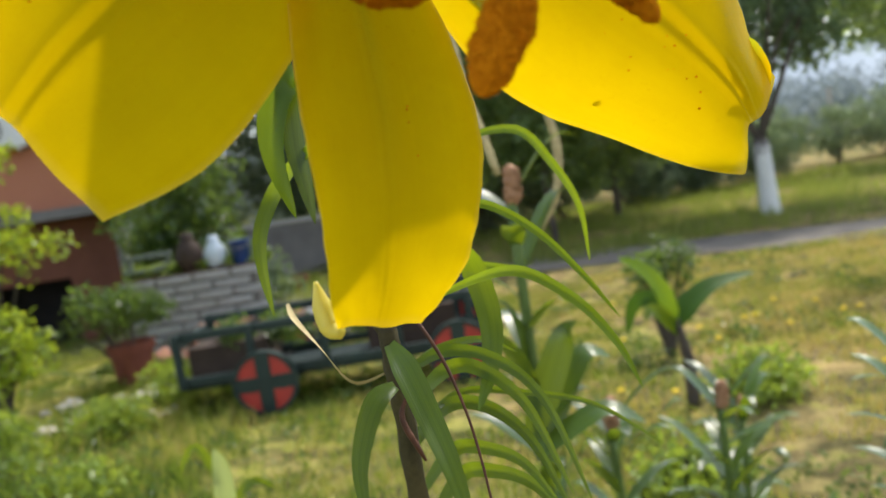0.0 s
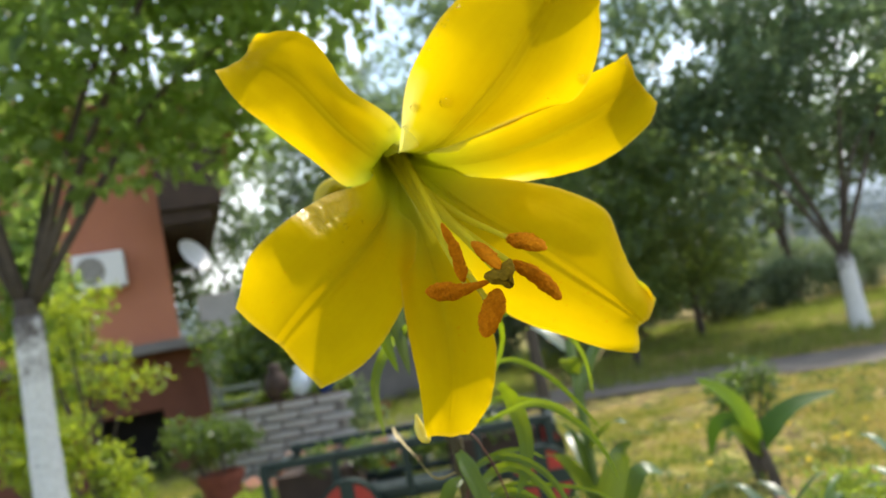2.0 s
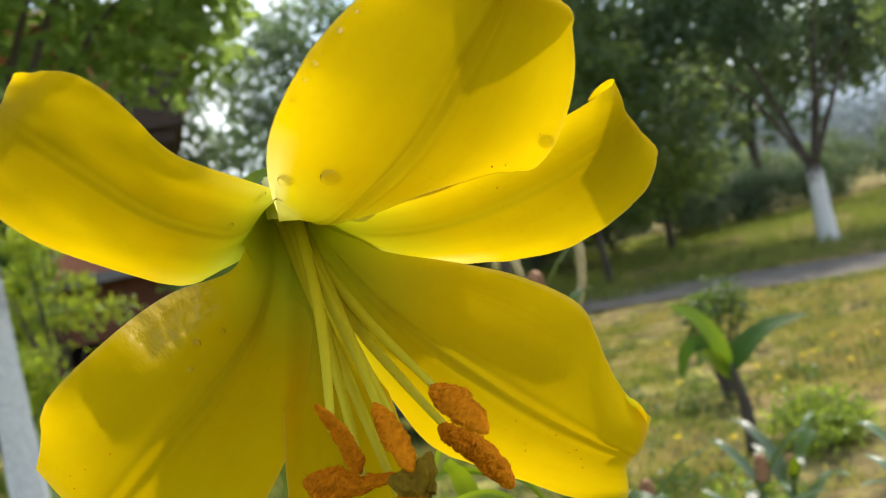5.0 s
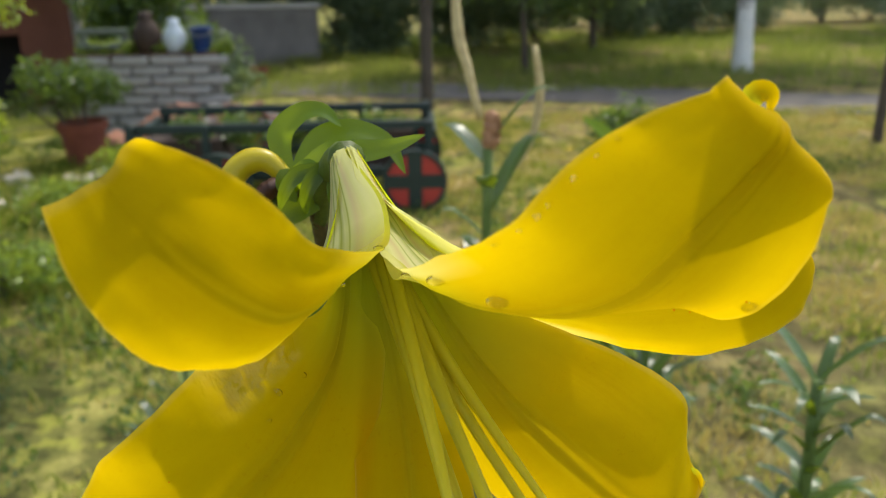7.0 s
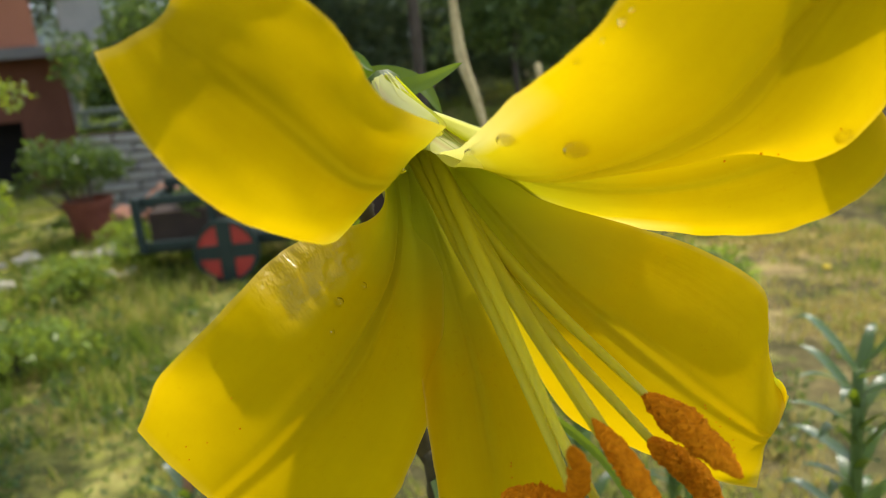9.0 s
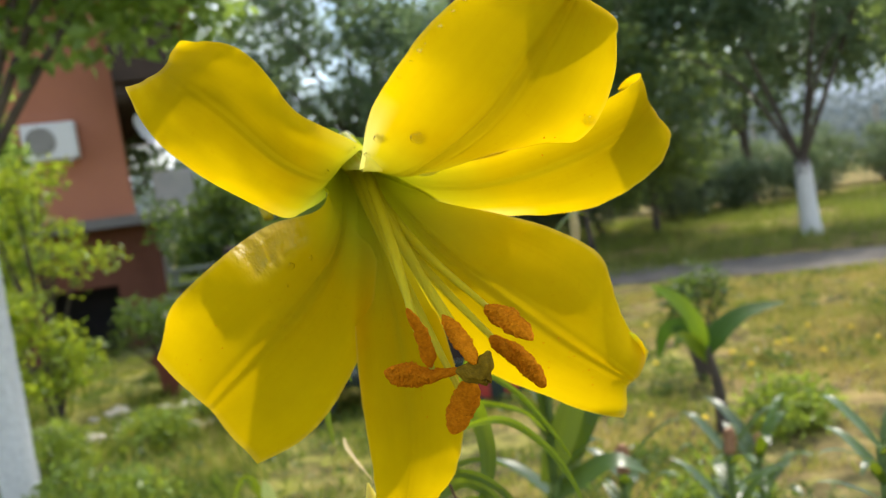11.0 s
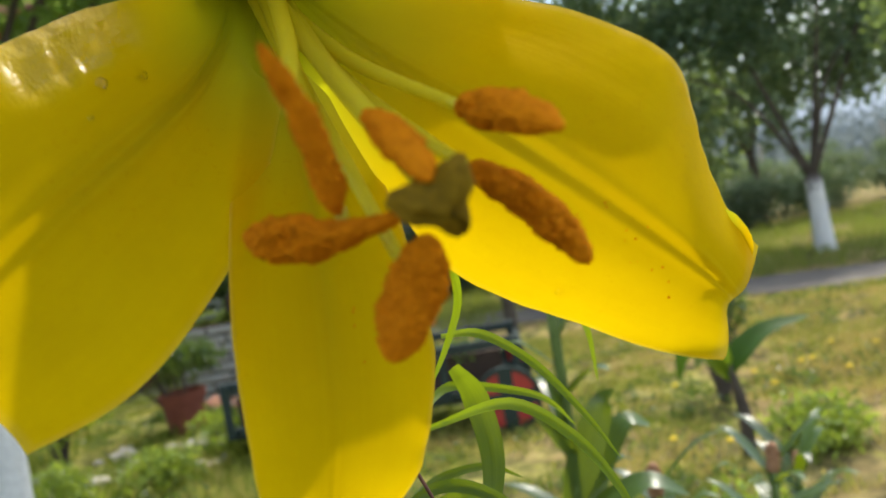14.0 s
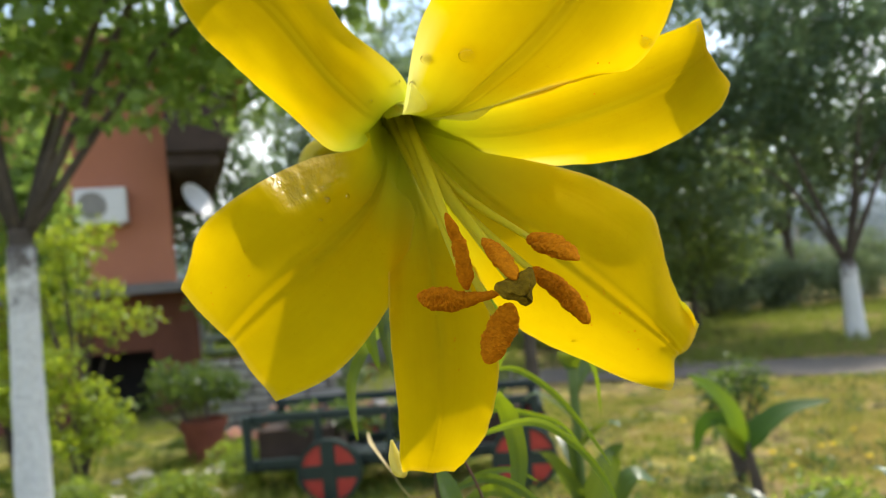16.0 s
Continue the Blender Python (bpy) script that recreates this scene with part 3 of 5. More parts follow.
def tepal_surface(sign, rows, us, vs, wave=0.0, seed=0.0, lift=0.0, notch=0.0, at=0.0, wet=0.0, ribs=1.0, roll=None, hug=0.26):
    """roll: where the apex begins to curl backwards, the curl's radius (mm), its sweep (degrees) and the side that the apex lies on (-1 to 1)."""
    stop = roll[0] if roll else 2.0
    main = [u for u in us if u <= stop]
    k = np.array([spline_at(rows, u) for u in main])
    k[:, 3] = np.maximum(k[:, 3], np.interp(main, (0, 0.17, 0.34), (4.6, 9.5, 0.0)))
    ph = np.radians(k[:, 2])[:, None]
    c = THROAT + k[:, :1] * AXIS / 1000 + k[:, 1:2] * (np.cos(ph) * ACROSS + np.sin(ph) * UPWARD) / 1000
    t = np.gradient(c, axis=0)
    t /= np.linalg.norm(t, axis=1)[:, None]
    e = sign * (np.cos(ph) * UPWARD - np.sin(ph) * ACROSS)
    e -= (e * t).sum(1)[:, None] * t
    e /= np.linalg.norm(e, axis=1)[:, None]
    n = np.cross(t, e)
    tw = np.radians(k[:, 4])[:, None]
    h, q = np.cos(tw) * e + np.sin(tw) * n, np.cos(tw) * n - np.sin(tw) * e
    past = [(u - stop) / 0.2 for u in us if u > stop]
    if past:
        t0, h0, q0, w0 = t[-1], h[-1], q[-1], k[-1].copy()
        s0 = -1.0 if q0.dot(AXIS) > 0 else 1.0
        for f in past:
            an = math.radians(roll[2]) * f
            c = np.vstack([c, c[len(main) - 1] + roll[1] / 1000 * (math.sin(an) * t0 + (1 - math.cos(an)) * s0 * q0) + h0 * roll[3] / 1000 * w0[3] * (1 - max(0.03, 1 - f ** 1.8) ** 0.75)])
            h = np.vstack([h, h0])
            q = np.vstack([q, math.cos(an) * q0 - s0 * math.sin(an) * t0])
            row = w0.copy()
            row[3] = w0[3] * max(0.03, 1 - f ** 1.8) ** 0.75
            row[5] = w0[5] * (1 - f) ** 2
            k = np.vstack([k, row])
    us = np.minimum(us, 1.0) if roll is None else np.array(main + [stop] * len(past))
    # near the throat each tepal wraps round the tube
    wrap = np.interp(us, (0.0, hug * 0.46, hug), (1.0, 0.8, 0.0)) * sign * np.minimum(k[:, 3] ** 2 / (2 * np.maximum(k[:, 1], 6.0)), 5.5)
    pts = np.empty((len(us), len(vs), 3))
    for i, u in enumerate(us):
        for j, v in enumerate(vs):
            # a double ridge beside the midrib, faint pleats and a wavy margin
            fade = min(1, max(0, (u - 0.15) / 0.2)) * (1 - u) ** 0.25 if u < 1 else 0
            rib = sign * fade * ribs * (0.75 * math.exp(-((abs(v) - 0.085) / 0.04) ** 2) + 0.4 * math.exp(-(v / 0.22) ** 2) - 0.75 * math.exp(-(v / 0.04) ** 2))
            ruffle = wave * abs(v) ** 3 * math.sin(15 * u + 4 * v + seed) * min(1, 3 * u * u)
            ruffle += 0.14 * abs(v) ** 10 * (math.sin(66 * u + seed) + math.sin(103 * u + 2 * seed)) * min(1, 3 * u * u)
            pleat = 0.45 * math.sin(8.5 * v + 2 * seed + 1.5 * u) * math.sin(math.pi * u) * min(1.0, ribs + 0.3)
            fine = pleat + 0.6 * noise.noise(Vector((u * 9 + seed, v * 3, seed)))
            # crumpled by rain beside the margin
            if wet:
                near = math.exp(-((u - 0.50) / 0.09) ** 2 - ((v + 0.78) / 0.26) ** 2)
                fine += wet * near * (noise.noise(Vector((u * 16, v * 4, 3))) + 0.7 * noise.noise(Vector((u * 30, v * 5, 7))) + 0.3 * noise.noise(Vector((u * 70, v * 9, 5))))
            # the tip is drawn in at its notch
            back = notch * u ** 8 * math.exp(-((v - at) / 0.35) ** 2) * (c[-min(8, len(c))] - c[-1]) if roll is None else 0.0
            if notch == 0.2 and v > 0:
                back = back + 0.6 * u ** 16 * v ** 4 * (c[-min(8, len(c))] - c[-1])
            if sign < 0 and notch > 0.5 and v > 0:
                back = back + 0.55 * u ** 14 * v ** 6 * (c[-min(8, len(c))] - c[-1])
            if wet:
                back = back + 0.024 * math.exp(-((u - 0.52) / 0.13) ** 2) * max(0.0, -v - 0.32) ** 2 * np.array((-0.15, 1.0, 0.26))
            pts[i, j] = back + c[i] + v * h[i] * k[i, 3] / 1000 + q[i] * (v * v * (k[i, 5] * (1 - min(1.0, abs(wrap[i]))) + wrap[i]) + rib + ruffle + fine * min(1, 2 * u) + lift) / 1000
    return pts


def spline_at(rows, u):
    k = np.asarray(rows, float)
    x = min(max(u, 0.0), 1.0) * (len(k) - 1)
    i = min(int(x), len(k) - 2)
    f = x - i
    p = np.vstack([2 * k[0] - k[1], k, 2 * k[-1] - k[-2]])
    a, b, c, d = p[i], p[i + 1], p[i + 2], p[i + 3]
    return 0.5 * (2 * b + (c - a) * f + (2 * a - 5 * b + 4 * c - d) * f * f + (3 * b - a - 3 * c + d) * f ** 3)


def grid_mesh(name, pts, us, vs, material):
    n, m = len(us), len(vs)
    faces = [(i * m + j, i * m + j + 1, (i + 1) * m + j + 1, (i + 1) * m + j) for i in range(n - 1) for j in range(m - 1)]
    uvs = [(u / max(1.0, us[-1]), 0.5 + 0.5 * v) for u in us for v in vs]
    return mesh(name, pts.reshape(-1, 3), faces, material, True, uvs)


flower = thing("lily_flower", "wide open lemon-yellow trumpet lily bloom with orange anthers and water drops", "flower")
VS = np.sign(np.linspace(-1, 1, 67)) * np.abs(np.linspace(-1, 1, 67)) ** 1.5
US = np.linspace(0.0, 1.0, 130)
for k, (tepal, wave, notch, at) in enumerate(((TEPAL_LOW_LEFT, 0.8, 0.25, 0.0), (TEPAL_LOW_MID, 0.4, -0.2, 0.2), (TEPAL_LOW_RIGHT, 0.7, 0.75, 0.25), (TEPAL_HIGH_RIGHT, 0.4, 0.15, 0.0), (TEPAL_TOP, 0.6, -0.1, 0.0), (TEPAL_HIGH_LEFT, 0.4, 0.2, 0.2))):
    sign, rows = tepal
    roll = (None, None, None, (0.955, 5.0, 165, -0.75), (0.95, 5.5, 165, -0.45), None)[k]
    us = US if roll is None else np.concatenate([np.linspace(0, roll[0], 80), roll[0] + np.linspace(0, 0.2, 19)[1:]])
    part("petal", grid_mesh("petal", tepal_surface(sign, rows, us, VS, wave, k * 1.7, 0.0, notch, at, 2.6 if k == 0 else 0.0, (1.4, 0.2, 1.0, 0.2, 1.6, 0.12)[k], roll, 0.27 if k == 4 else 0.26), us, VS, (PETAL_WET, PETAL, PETAL_THICK, PETAL_UPPER, PETAL_TOP, PETAL_LEFT)[k]), flower)
    if k in (1, 2):
        continue
    us = np.linspace(0.0, 0.42 if k == 4 else 0.33 if k > 2 else 0.27, 20)
    vs = np.linspace(-0.94, 0.94, 17) * (0.98 if k == 4 else 1.0 if k > 2 else 0.8)
    outer = grid_mesh("petal_back", tepal_surface(sign, rows, us, vs, 0.0, k * 1.7, -0.8 * sign, hug=0.36 if k == 4 else 0.26), us, vs, TUBE_TOP if k == 4 else TUBE)
    part("petal_back", outer, flower, "pale cream-green outside of the petal base")

part("petal_tip", tube("petal_tip", [(-0.0225, 0.1635, 1.2222), (-0.0248, 0.1650, 1.2236), (-0.0258, 0.1660, 1.2280), (-0.0264, 0.1665, 1.2330)], (0.0013, 0.0022, 0.0021, 0.0004), PETAL_PALE, 18, 12), flower, "small pale curled-over tip of the lowest petal")
part("petal_tip", blade("petal_tip", [(0.0560, 0.1310, 1.3840), (0.0582, 0.1302, 1.3886), (0.0614, 0.1306, 1.3882), (0.0623, 0.1322, 1.3844)], 0.0046, PETAL, 0.6, 14), flower, "small hooked tip of the uppermost petal")


part("petal_tip", blade("petal_tip", [(0.0700, 0.186, 1.2700), (0.0745, 0.189, 1.2665), (0.0778, 0.192, 1.2614), (0.0762, 0.193, 1.2555), (0.0720, 0.190, 1.2510)], 0.0062, PETAL, 0.4, 16, face=(0.1, -1, 0.1)), flower, "small folded lobe beside the notched petal tip")


def capsule(name, a, b, radius, material, bow=(0, 0, 0), seed=1, n=22, sides=14, rough=0.10, shape=(1.0, 1.0), blunt=3.2):
    """A plump grain-covered anther from a to b."""
    a, b = np.asarray(a), np.asarray(b)
    line = spline([a, (a + b) / 2 + np.asarray(bow), b], n)
    _, s, q = frames(line)
    rng = np.random.default_rng(seed)
    verts, faces = [], []
    for i in range(n):
        u = i / (n - 1)
        r = radius * max(0.04, (1 - abs(2 * u - 1) ** blunt)) ** 0.5 * float(np.interp(u, np.linspace(0, 1, len(shape)), shape))
        for j in range(sides):
            an = 2 * math.pi * j / sides
            groove = 1 - 0.16 * math.exp(-((an - math.pi / 2) / 0.35) ** 2)
            way = math.cos(an) * s[i] + 0.68 * math.sin(an) * q[i]
            p = Vector(line[i] + r * way)
            rr = r * groove * (1 + rough * (0.9 * noise.noise(p * 300 + Vector((seed, 0, 0))) + 0.6 * noise.noise(p * 1100) + 0.45 * rng.uniform(-1, 1)))
            verts.append(line[i] + rr * (math.cos(an) * s[i] * 1.0 + 0.68 * math.sin(an) * q[i]))
    for i in range(n - 1):
        for j in range(sides):
            k = (j + 1) % sides
            faces.append((i * sides + j, i * sides + k, (i + 1) * sides + k, (i + 1) * sides + j))
    faces += [tuple(range(sides))[::-1], tuple((n - 1) * sides + j for j in range(sides))]
    return mesh(name, verts, faces, material)


STIGMA_AT = np.array((0.0201, 0.1103, 1.2792))
DEEP = THROAT + 0.012 * AXIS
anthers = (
    ((0.0024, 0.1053, 1.3010), (0.0053, 0.1209, 1.2808), 0.35, (0.0010, 0.0005, 0.0)),
    ((-0.0090, 0.1259, 1.2801), (0.0147, 0.1188, 1.2792), 0.62, (0.0, 0.0, -0.0015)),
    ((0.0170, 0.1200, 1.2760), (0.0088, 0.1208, 1.2602), 0.40, (0.0, 0.0, 0.0)),
    ((0.0235, 0.1330, 1.2850), (0.0383, 0.1302, 1.2681), 0.30, (0.001, 0.0, 0.001)),
    ((0.0236, 0.1372, 1.2941), (0.0353, 0.1135, 1.2862), 0.06, (0.0, 0.0, 0.001)),
    ((0.0106, 0.1269, 1.2947), (0.0186, 0.1090, 1.2824), 0.30, (0.0, 0.0, 0.001)),
)
for k, (a, b, where, bow) in enumerate(anthers):
    a, b = np.array(a), np.array(b)
    joint = a + (b - a) * where
    an = k * math.pi / 3 + 0.4
    root = DEEP + 0.004 * (math.cos(an) * ACROSS + math.sin(an) * UPWARD)
    mid = root * 0.45 + joint * 0.55 - 0.004 * UPWARD + 0.25 * (joint - (root + (joint - root).dot(AXIS) * AXIS)) * -0.35
    fil = part("filament", tube("filament", [root, mid, joint], (0.0021, 0.0017, 0.0009), FILAMENT, 20, 8), flower, "pale green-yellow filament")
    part("anther", capsule("anther", a, b, (0.0021, 0.0050, 0.0038, 0.0040, 0.0039, 0.0026)[k], ANTHER, bow, k + 3, 130, 52, 0.29, ((0.7, 0.9, 1.0, 1.15), (0.9, 1.05, 0.9, 0.6, 0.42, 0.36), (0.95, 1.0, 1.0, 0.75), (1.0, 1.0, 1.0, 0.85), (0.85, 1.05, 1.0, 0.8), (0.6, 0.95, 1.05, 0.95))[k], (3.2, 3.2, 3.0, 3.6, 1.7, 3.0)[k]), fil, "rust-orange anther dusted with pollen")
def pollen_dust():
    """Fallen pollen grains on the two broad lower petals."""
    rg = random.Random(12)
    bm = bmesh.new()
    for tepal, u0, v0, count in ((TEPAL_LOW_RIGHT, 0.72, 0.15, 16), (TEPAL_LOW_LEFT, 0.86, -0.5, 5), (TEPAL_LOW_MID, 0.62, 0.3, 5), (TEPAL_TOP, 0.76, 0.72, 1), (TEPAL_HIGH_RIGHT, 0.55, -0.3, 1), (TEPAL_TOP, 0.62, 0.5, 2)):
        for k in range(count):
            u, v = u0 + rg.gauss(0, 0.05), v0 + rg.gauss(0, 0.16)
            p = tepal_surface(tepal[0], tepal[1], np.array((u - 0.01, u, u + 0.01)), np.array((v - 0.02, v, v + 0.02)))[1, 1]
            bmesh.ops.create_icosphere(bm, subdivisions=1, radius=rg.uniform(0.00015, 0.0003), matrix=Matrix.Translation(Vector(p) - Vector((0, 0.0006, 0))))
    return from_bm("pollen_dust", bm, ANTHER, True)


tagged(part("pollen_dust", pollen_dust(), flower), "rust-coloured pollen grains fallen on the petals", kind="stuff")
part("ovary", tube("ovary", [THROAT + 0.002 * AXIS, THROAT + 0.012 * AXIS, THROAT + 0.022 * AXIS, THROAT + 0.030 * AXIS], (0.0034, 0.0036, 0.0030, 0.0020), OVARY, 20, 14), flower, "bright yellow-green ovary deep in the throat")
style = part("style", tube("style", [DEEP, DEEP * 0.5 + STIGMA_AT * 0.5 - 0.003 * UPWARD, STIGMA_AT + 0.002 * AXIS * -1], (0.0022, 0.0018, 0.0018), FILAMENT, 20, 8), flower)


def stigma_mesh():
    """A blunt three-cornered cushion with a groove along each lobe."""
    n, m = 60, 12
    verts, faces = [], []
    for i in range(m + 1):
        u = i / m
        for j in range(n):
            th = 2 * math.pi * j / n
            lobe = 1 + 0.36 * math.cos(3 * (th - 0.87)) + 0.06 * math.cos(6 * (th - 0.87)) + 0.12 * math.cos(th - 2.9)
            r = 0.0044 * lobe * (math.sin(math.pi * min(u * 0.62 + 0.02, 1)) ** 0.8) if u < 1 else 0.0
            z = 0.0034 * math.cos(math.pi * u) * (1.0 if u > 0.5 else 0.8)
            groove = math.exp(-((math.cos(3 * (th - 0.87)) - 1) / 0.12) ** 2) * (1 - u)
            p = STIGMA_AT + r * (math.cos(th) * ACROSS + math.sin(th) * UPWARD) + (z - 0.0014 * groove) * AXIS
            verts.append(p + np.array(noise.noise_vector(Vector(p) * 420)) * 0.0006 + np.array(noise.noise_vector(Vector(p) * 1500)) * 0.00025)
    for i in range(m):
        for j in range(n):
            k = (j + 1) % n
            faces.append((i * n + j, i * n + k, (i + 1) * n + k, (i + 1) * n + j))
    faces += [tuple(range(n)), tuple(m * n + j for j in range(n))[::-1]]
    return mesh("stigma", verts, faces, STIGMA)


part("stigma", stigma_mesh(), style, "dark olive three-lobed stigma")


def drop(at, normal, size, flat=0.5):
    bm = bmesh.new()
    m = Matrix.Translation(at) @ Vector(normal).to_track_quat("Z", "Y").to_matrix().to_4x4() @ Matrix.Diagonal((size, size * 0.85, size * flat, 1))
    bmesh.ops.create_icosphere(bm, subdivisions=3, radius=1.0, matrix=m)
    solo("water_drop", from_bm("water_drop", bm, WATER, True), "clear round water drop lying on a yellow petal", "water drop", "water drops on the lily")


def on_tepal(tepal, u, v, size):
    us, vs = np.array((u - 0.02, u, u + 0.02)), np.array((v - 0.05, v, v + 0.05))
    p = tepal_surface(tepal[0], tepal[1], us, vs)
    n = np.cross(p[2, 1] - p[0, 1], p[1, 2] - p[1, 0])
    n *= -1 if n.dot(AXIS) < 0 else 1
    drop(Vector(p[1, 1]), n, size)


for u, v, s in ((0.44, -0.78, 0.0022), (0.51, -0.42, 0.0026), (0.77, 0.92, 0.0018), (0.36, -0.9, 0.0012)):
    on_tepal(TEPAL_TOP, u, v, s)
for u, v, s in ((0.50, -0.45, 0.0014), (0.44, -0.35, 0.0012), (0.55, -0.3, 0.0008)):
    on_tepal(TEPAL_LOW_LEFT, u, v, s)
for u, v, s in ((0.31, 0.85, 0.0014), (0.34, 0.2, 0.001)):
    on_tepal(TEPAL_HIGH_LEFT, u, v, s)
on_tepal(TEPAL_LOW_RIGHT, 0.72, 0.75, 0.0009)
for u, s in ((0.60, 0.0006), (0.64, 0.0005), (0.67, 0.0007), (0.69, 0.0004), (0.74, 0.0006), (0.78, 0.0005), (0.81, 0.0006)):
    on_tepal(TEPAL_TOP, u, -0.93, s)

# ---- the flower's own stem and leaves ----
lily = thing("lily_plant", "tall lily stem with narrow arching glossy green leaves", "plant", at=(0, 0, 0))
part("stem", tube("stem", [(-0.0400, 0.263, 1.332), (-0.0365, 0.271, 1.30), (-0.027, 0.288, 1.21), (-0.022, 0.285, 1.14), (-0.016, 0.29, 0.6), (-0.01, 0.30, -0.01)], (0.0030, 0.0031, 0.0033, 0.0036, 0.0055, 0.008), STEM, 120, 12, 0.16, 4), lily, "brown-green knobbly stem")
part("flower_stalk", tube("flower_stalk", [(-0.0395, 0.265, 1.325), (-0.0372, 0.260, 1.3369), (-0.0335, 0.250, 1.3460), (-0.0280, 0.238, 1.3540), (-0.0255, 0.229, 1.3565)], (0.0030, 0.0038, 0.0050, 0.0060, 0.0058), OLIVE, 16, 10), lily, "short green flower stalk")
LEAVES = (
    ((0.008, 0.305, 1.238), (0.022, 0.298, 1.2375), (0.038, 0.290, 1.226), (0.051, 0.281, 1.209), (0.060, 0.273, 1.194), 0.0034),
    ((0.006, 0.333, 1.262), (0.038, 0.337, 1.264), (0.053, 0.336, 1.248), (0.062, 0.335, 1.229), (0.063, 0.334, 1.206), 0.0040),
    ((-0.002, 0.306, 1.206), (0.027, 0.294, 1.213), (0.046, 0.283, 1.202), (0.057, 0.272, 1.187), (0.062, 0.262, 1.172), 0.0042),
    ((-0.006, 0.322, 1.208), (0.005, 0.334, 1.214), (0.022, 0.334, 1.211), (0.041, 0.333, 1.204), (0.052, 0.333, 1.191), 0.0038),
    ((0.0097, 0.312, 1.2253), (0.0155, 0.318, 1.2118), (0.0185, 0.312, 1.1927), (0.0156, 0.302, 1.1775), (0.0085, 0.292, 1.1646), 0.0100),
    ((-0.018, 0.280, 1.196), (-0.013, 0.266, 1.190), (-0.007, 0.252, 1.176), (-0.002, 0.238, 1.163), (0.002, 0.225, 1.145), 0.0090),
    ((-0.018, 0.274, 1.183), (-0.024, 0.267, 1.181), (-0.029, 0.262, 1.172), (-0.032, 0.256, 1.160), (-0.030, 0.246, 1.143), 0.0076),
    ((-0.018, 0.290, 1.180), (-0.006, 0.311, 1.184), (0.006, 0.318, 1.1855), (0.017, 0.325, 1.183), (0.028, 0.331, 1.175), 0.0036),
    ((-0.018, 0.290, 1.182), (0.000, 0.298, 1.187), (0.018, 0.292, 1.182), (0.032, 0.281, 1.167), (0.042, 0.269, 1.133), 0.0048),
    ((-0.018, 0.290, 1.168), (-0.002, 0.305, 1.178), (0.011, 0.301, 1.178), (0.026, 0.291, 1.164), (0.037, 0.279, 1.133), 0.0060),
    ((-0.017, 0.290, 1.156), (-0.002, 0.305, 1.165), (0.013, 0.300, 1.163), (0.026, 0.290, 1.151), (0.036, 0.279, 1.126), 0.0056),
    ((-0.017, 0.290, 1.138), (-0.004, 0.303, 1.148), (0.008, 0.299, 1.149), (0.022, 0.289, 1.144), (0.034, 0.279, 1.126), 0.0056),
    ((-0.017, 0.290, 1.160), (0.002, 0.309, 1.168), (0.026, 0.307, 1.165), (0.052, 0.304, 1.157), (0.075, 0.300, 1.139), 0.0028),
    ((-0.016, 0.290, 1.126), (-0.002, 0.303, 1.138), (0.009, 0.299, 1.140), (0.025, 0.289, 1.135), (0.040, 0.279, 1.112), 0.0060),
    ((-0.040, 0.296, 1.297), (-0.046, 0.303, 1.292), (-0.051, 0.301, 1.281), (-0.051, 0.296, 1.265), (-0.044, 0.290, 1.243), 0.0110),
    ((-0.032, 0.288, 1.270), (-0.052, 0.312, 1.257), (-0.060, 0.307, 1.241), (-0.061, 0.302, 1.227), (-0.059, 0.298, 1.209), 0.0065),
    ((0.006, 0.290, 1.280), (0.013, 0.287, 1.268), (0.016, 0.288, 1.252), (0.010, 0.288, 1.236), (-0.001, 0.288, 1.219), 0.0032),
    ((-0.018, 0.290, 1.10), (0.010, 0.300, 1.115), (0.035, 0.295, 1.105), (0.055, 0.290, 1.08), (0.070, 0.285, 1.04), 0.0060),
    ((-0.018, 0.290, 1.08), (-0.045, 0.285, 1.095), (-0.070, 0.28, 1.085), (-0.090, 0.275, 1.06), (-0.10, 0.27, 1.02), 0.0060),
)
for *pts, w in LEAVES:
    pts = [(x - 0.005 * min(1, max(0, (1.30 - z) / 0.06)), y, z) for x, y, z in pts]
    # the widest leaf's bright bract colour stands for the lit half of a fold
    part("leaf", blade("leaf", pts, w * (1.1 if w == 0.0110 else 1.0), BRACT if w == 0.0110 or (w < 0.0045 and pts[0][2] > 1.2) else LILYLEAF, 0.45, 24), lily)
BRACTS = (
    ((-0.0485, 0.262, 1.3440), (-0.0518, 0.268, 1.3562), (-0.0448, 0.270, 1.3638), (-0.0363, 0.268, 1.3652), (-0.0296, 0.264, 1.3603), 0.0105),
    ((-0.0459, 0.262, 1.3460), (-0.0377, 0.268, 1.3550), (-0.0264, 0.268, 1.3582), (-0.0144, 0.264, 1.3545), (-0.0080, 0.258, 1.3445), 0.0110),
    ((-0.0447, 0.258, 1.3460), (-0.0335, 0.254, 1.3525), (-0.0227, 0.250, 1.3540), (-0.0122, 0.246, 1.3563), (-0.0012, 0.240, 1.3614), 0.0115),
    ((-0.0451, 0.258, 1.3400), (-0.0437, 0.255, 1.3463), (-0.0405, 0.254, 1.3489), (-0.0388, 0.253, 1.3458), (-0.0385, 0.252, 1.3420), 0.0070),
    ((-0.0451, 0.258, 1.3400), (-0.0483, 0.255, 1.3454), (-0.0493, 0.254, 1.3420), (-0.0467, 0.253, 1.3388), (-0.0450, 0.252, 1.3370), 0.0070),
)
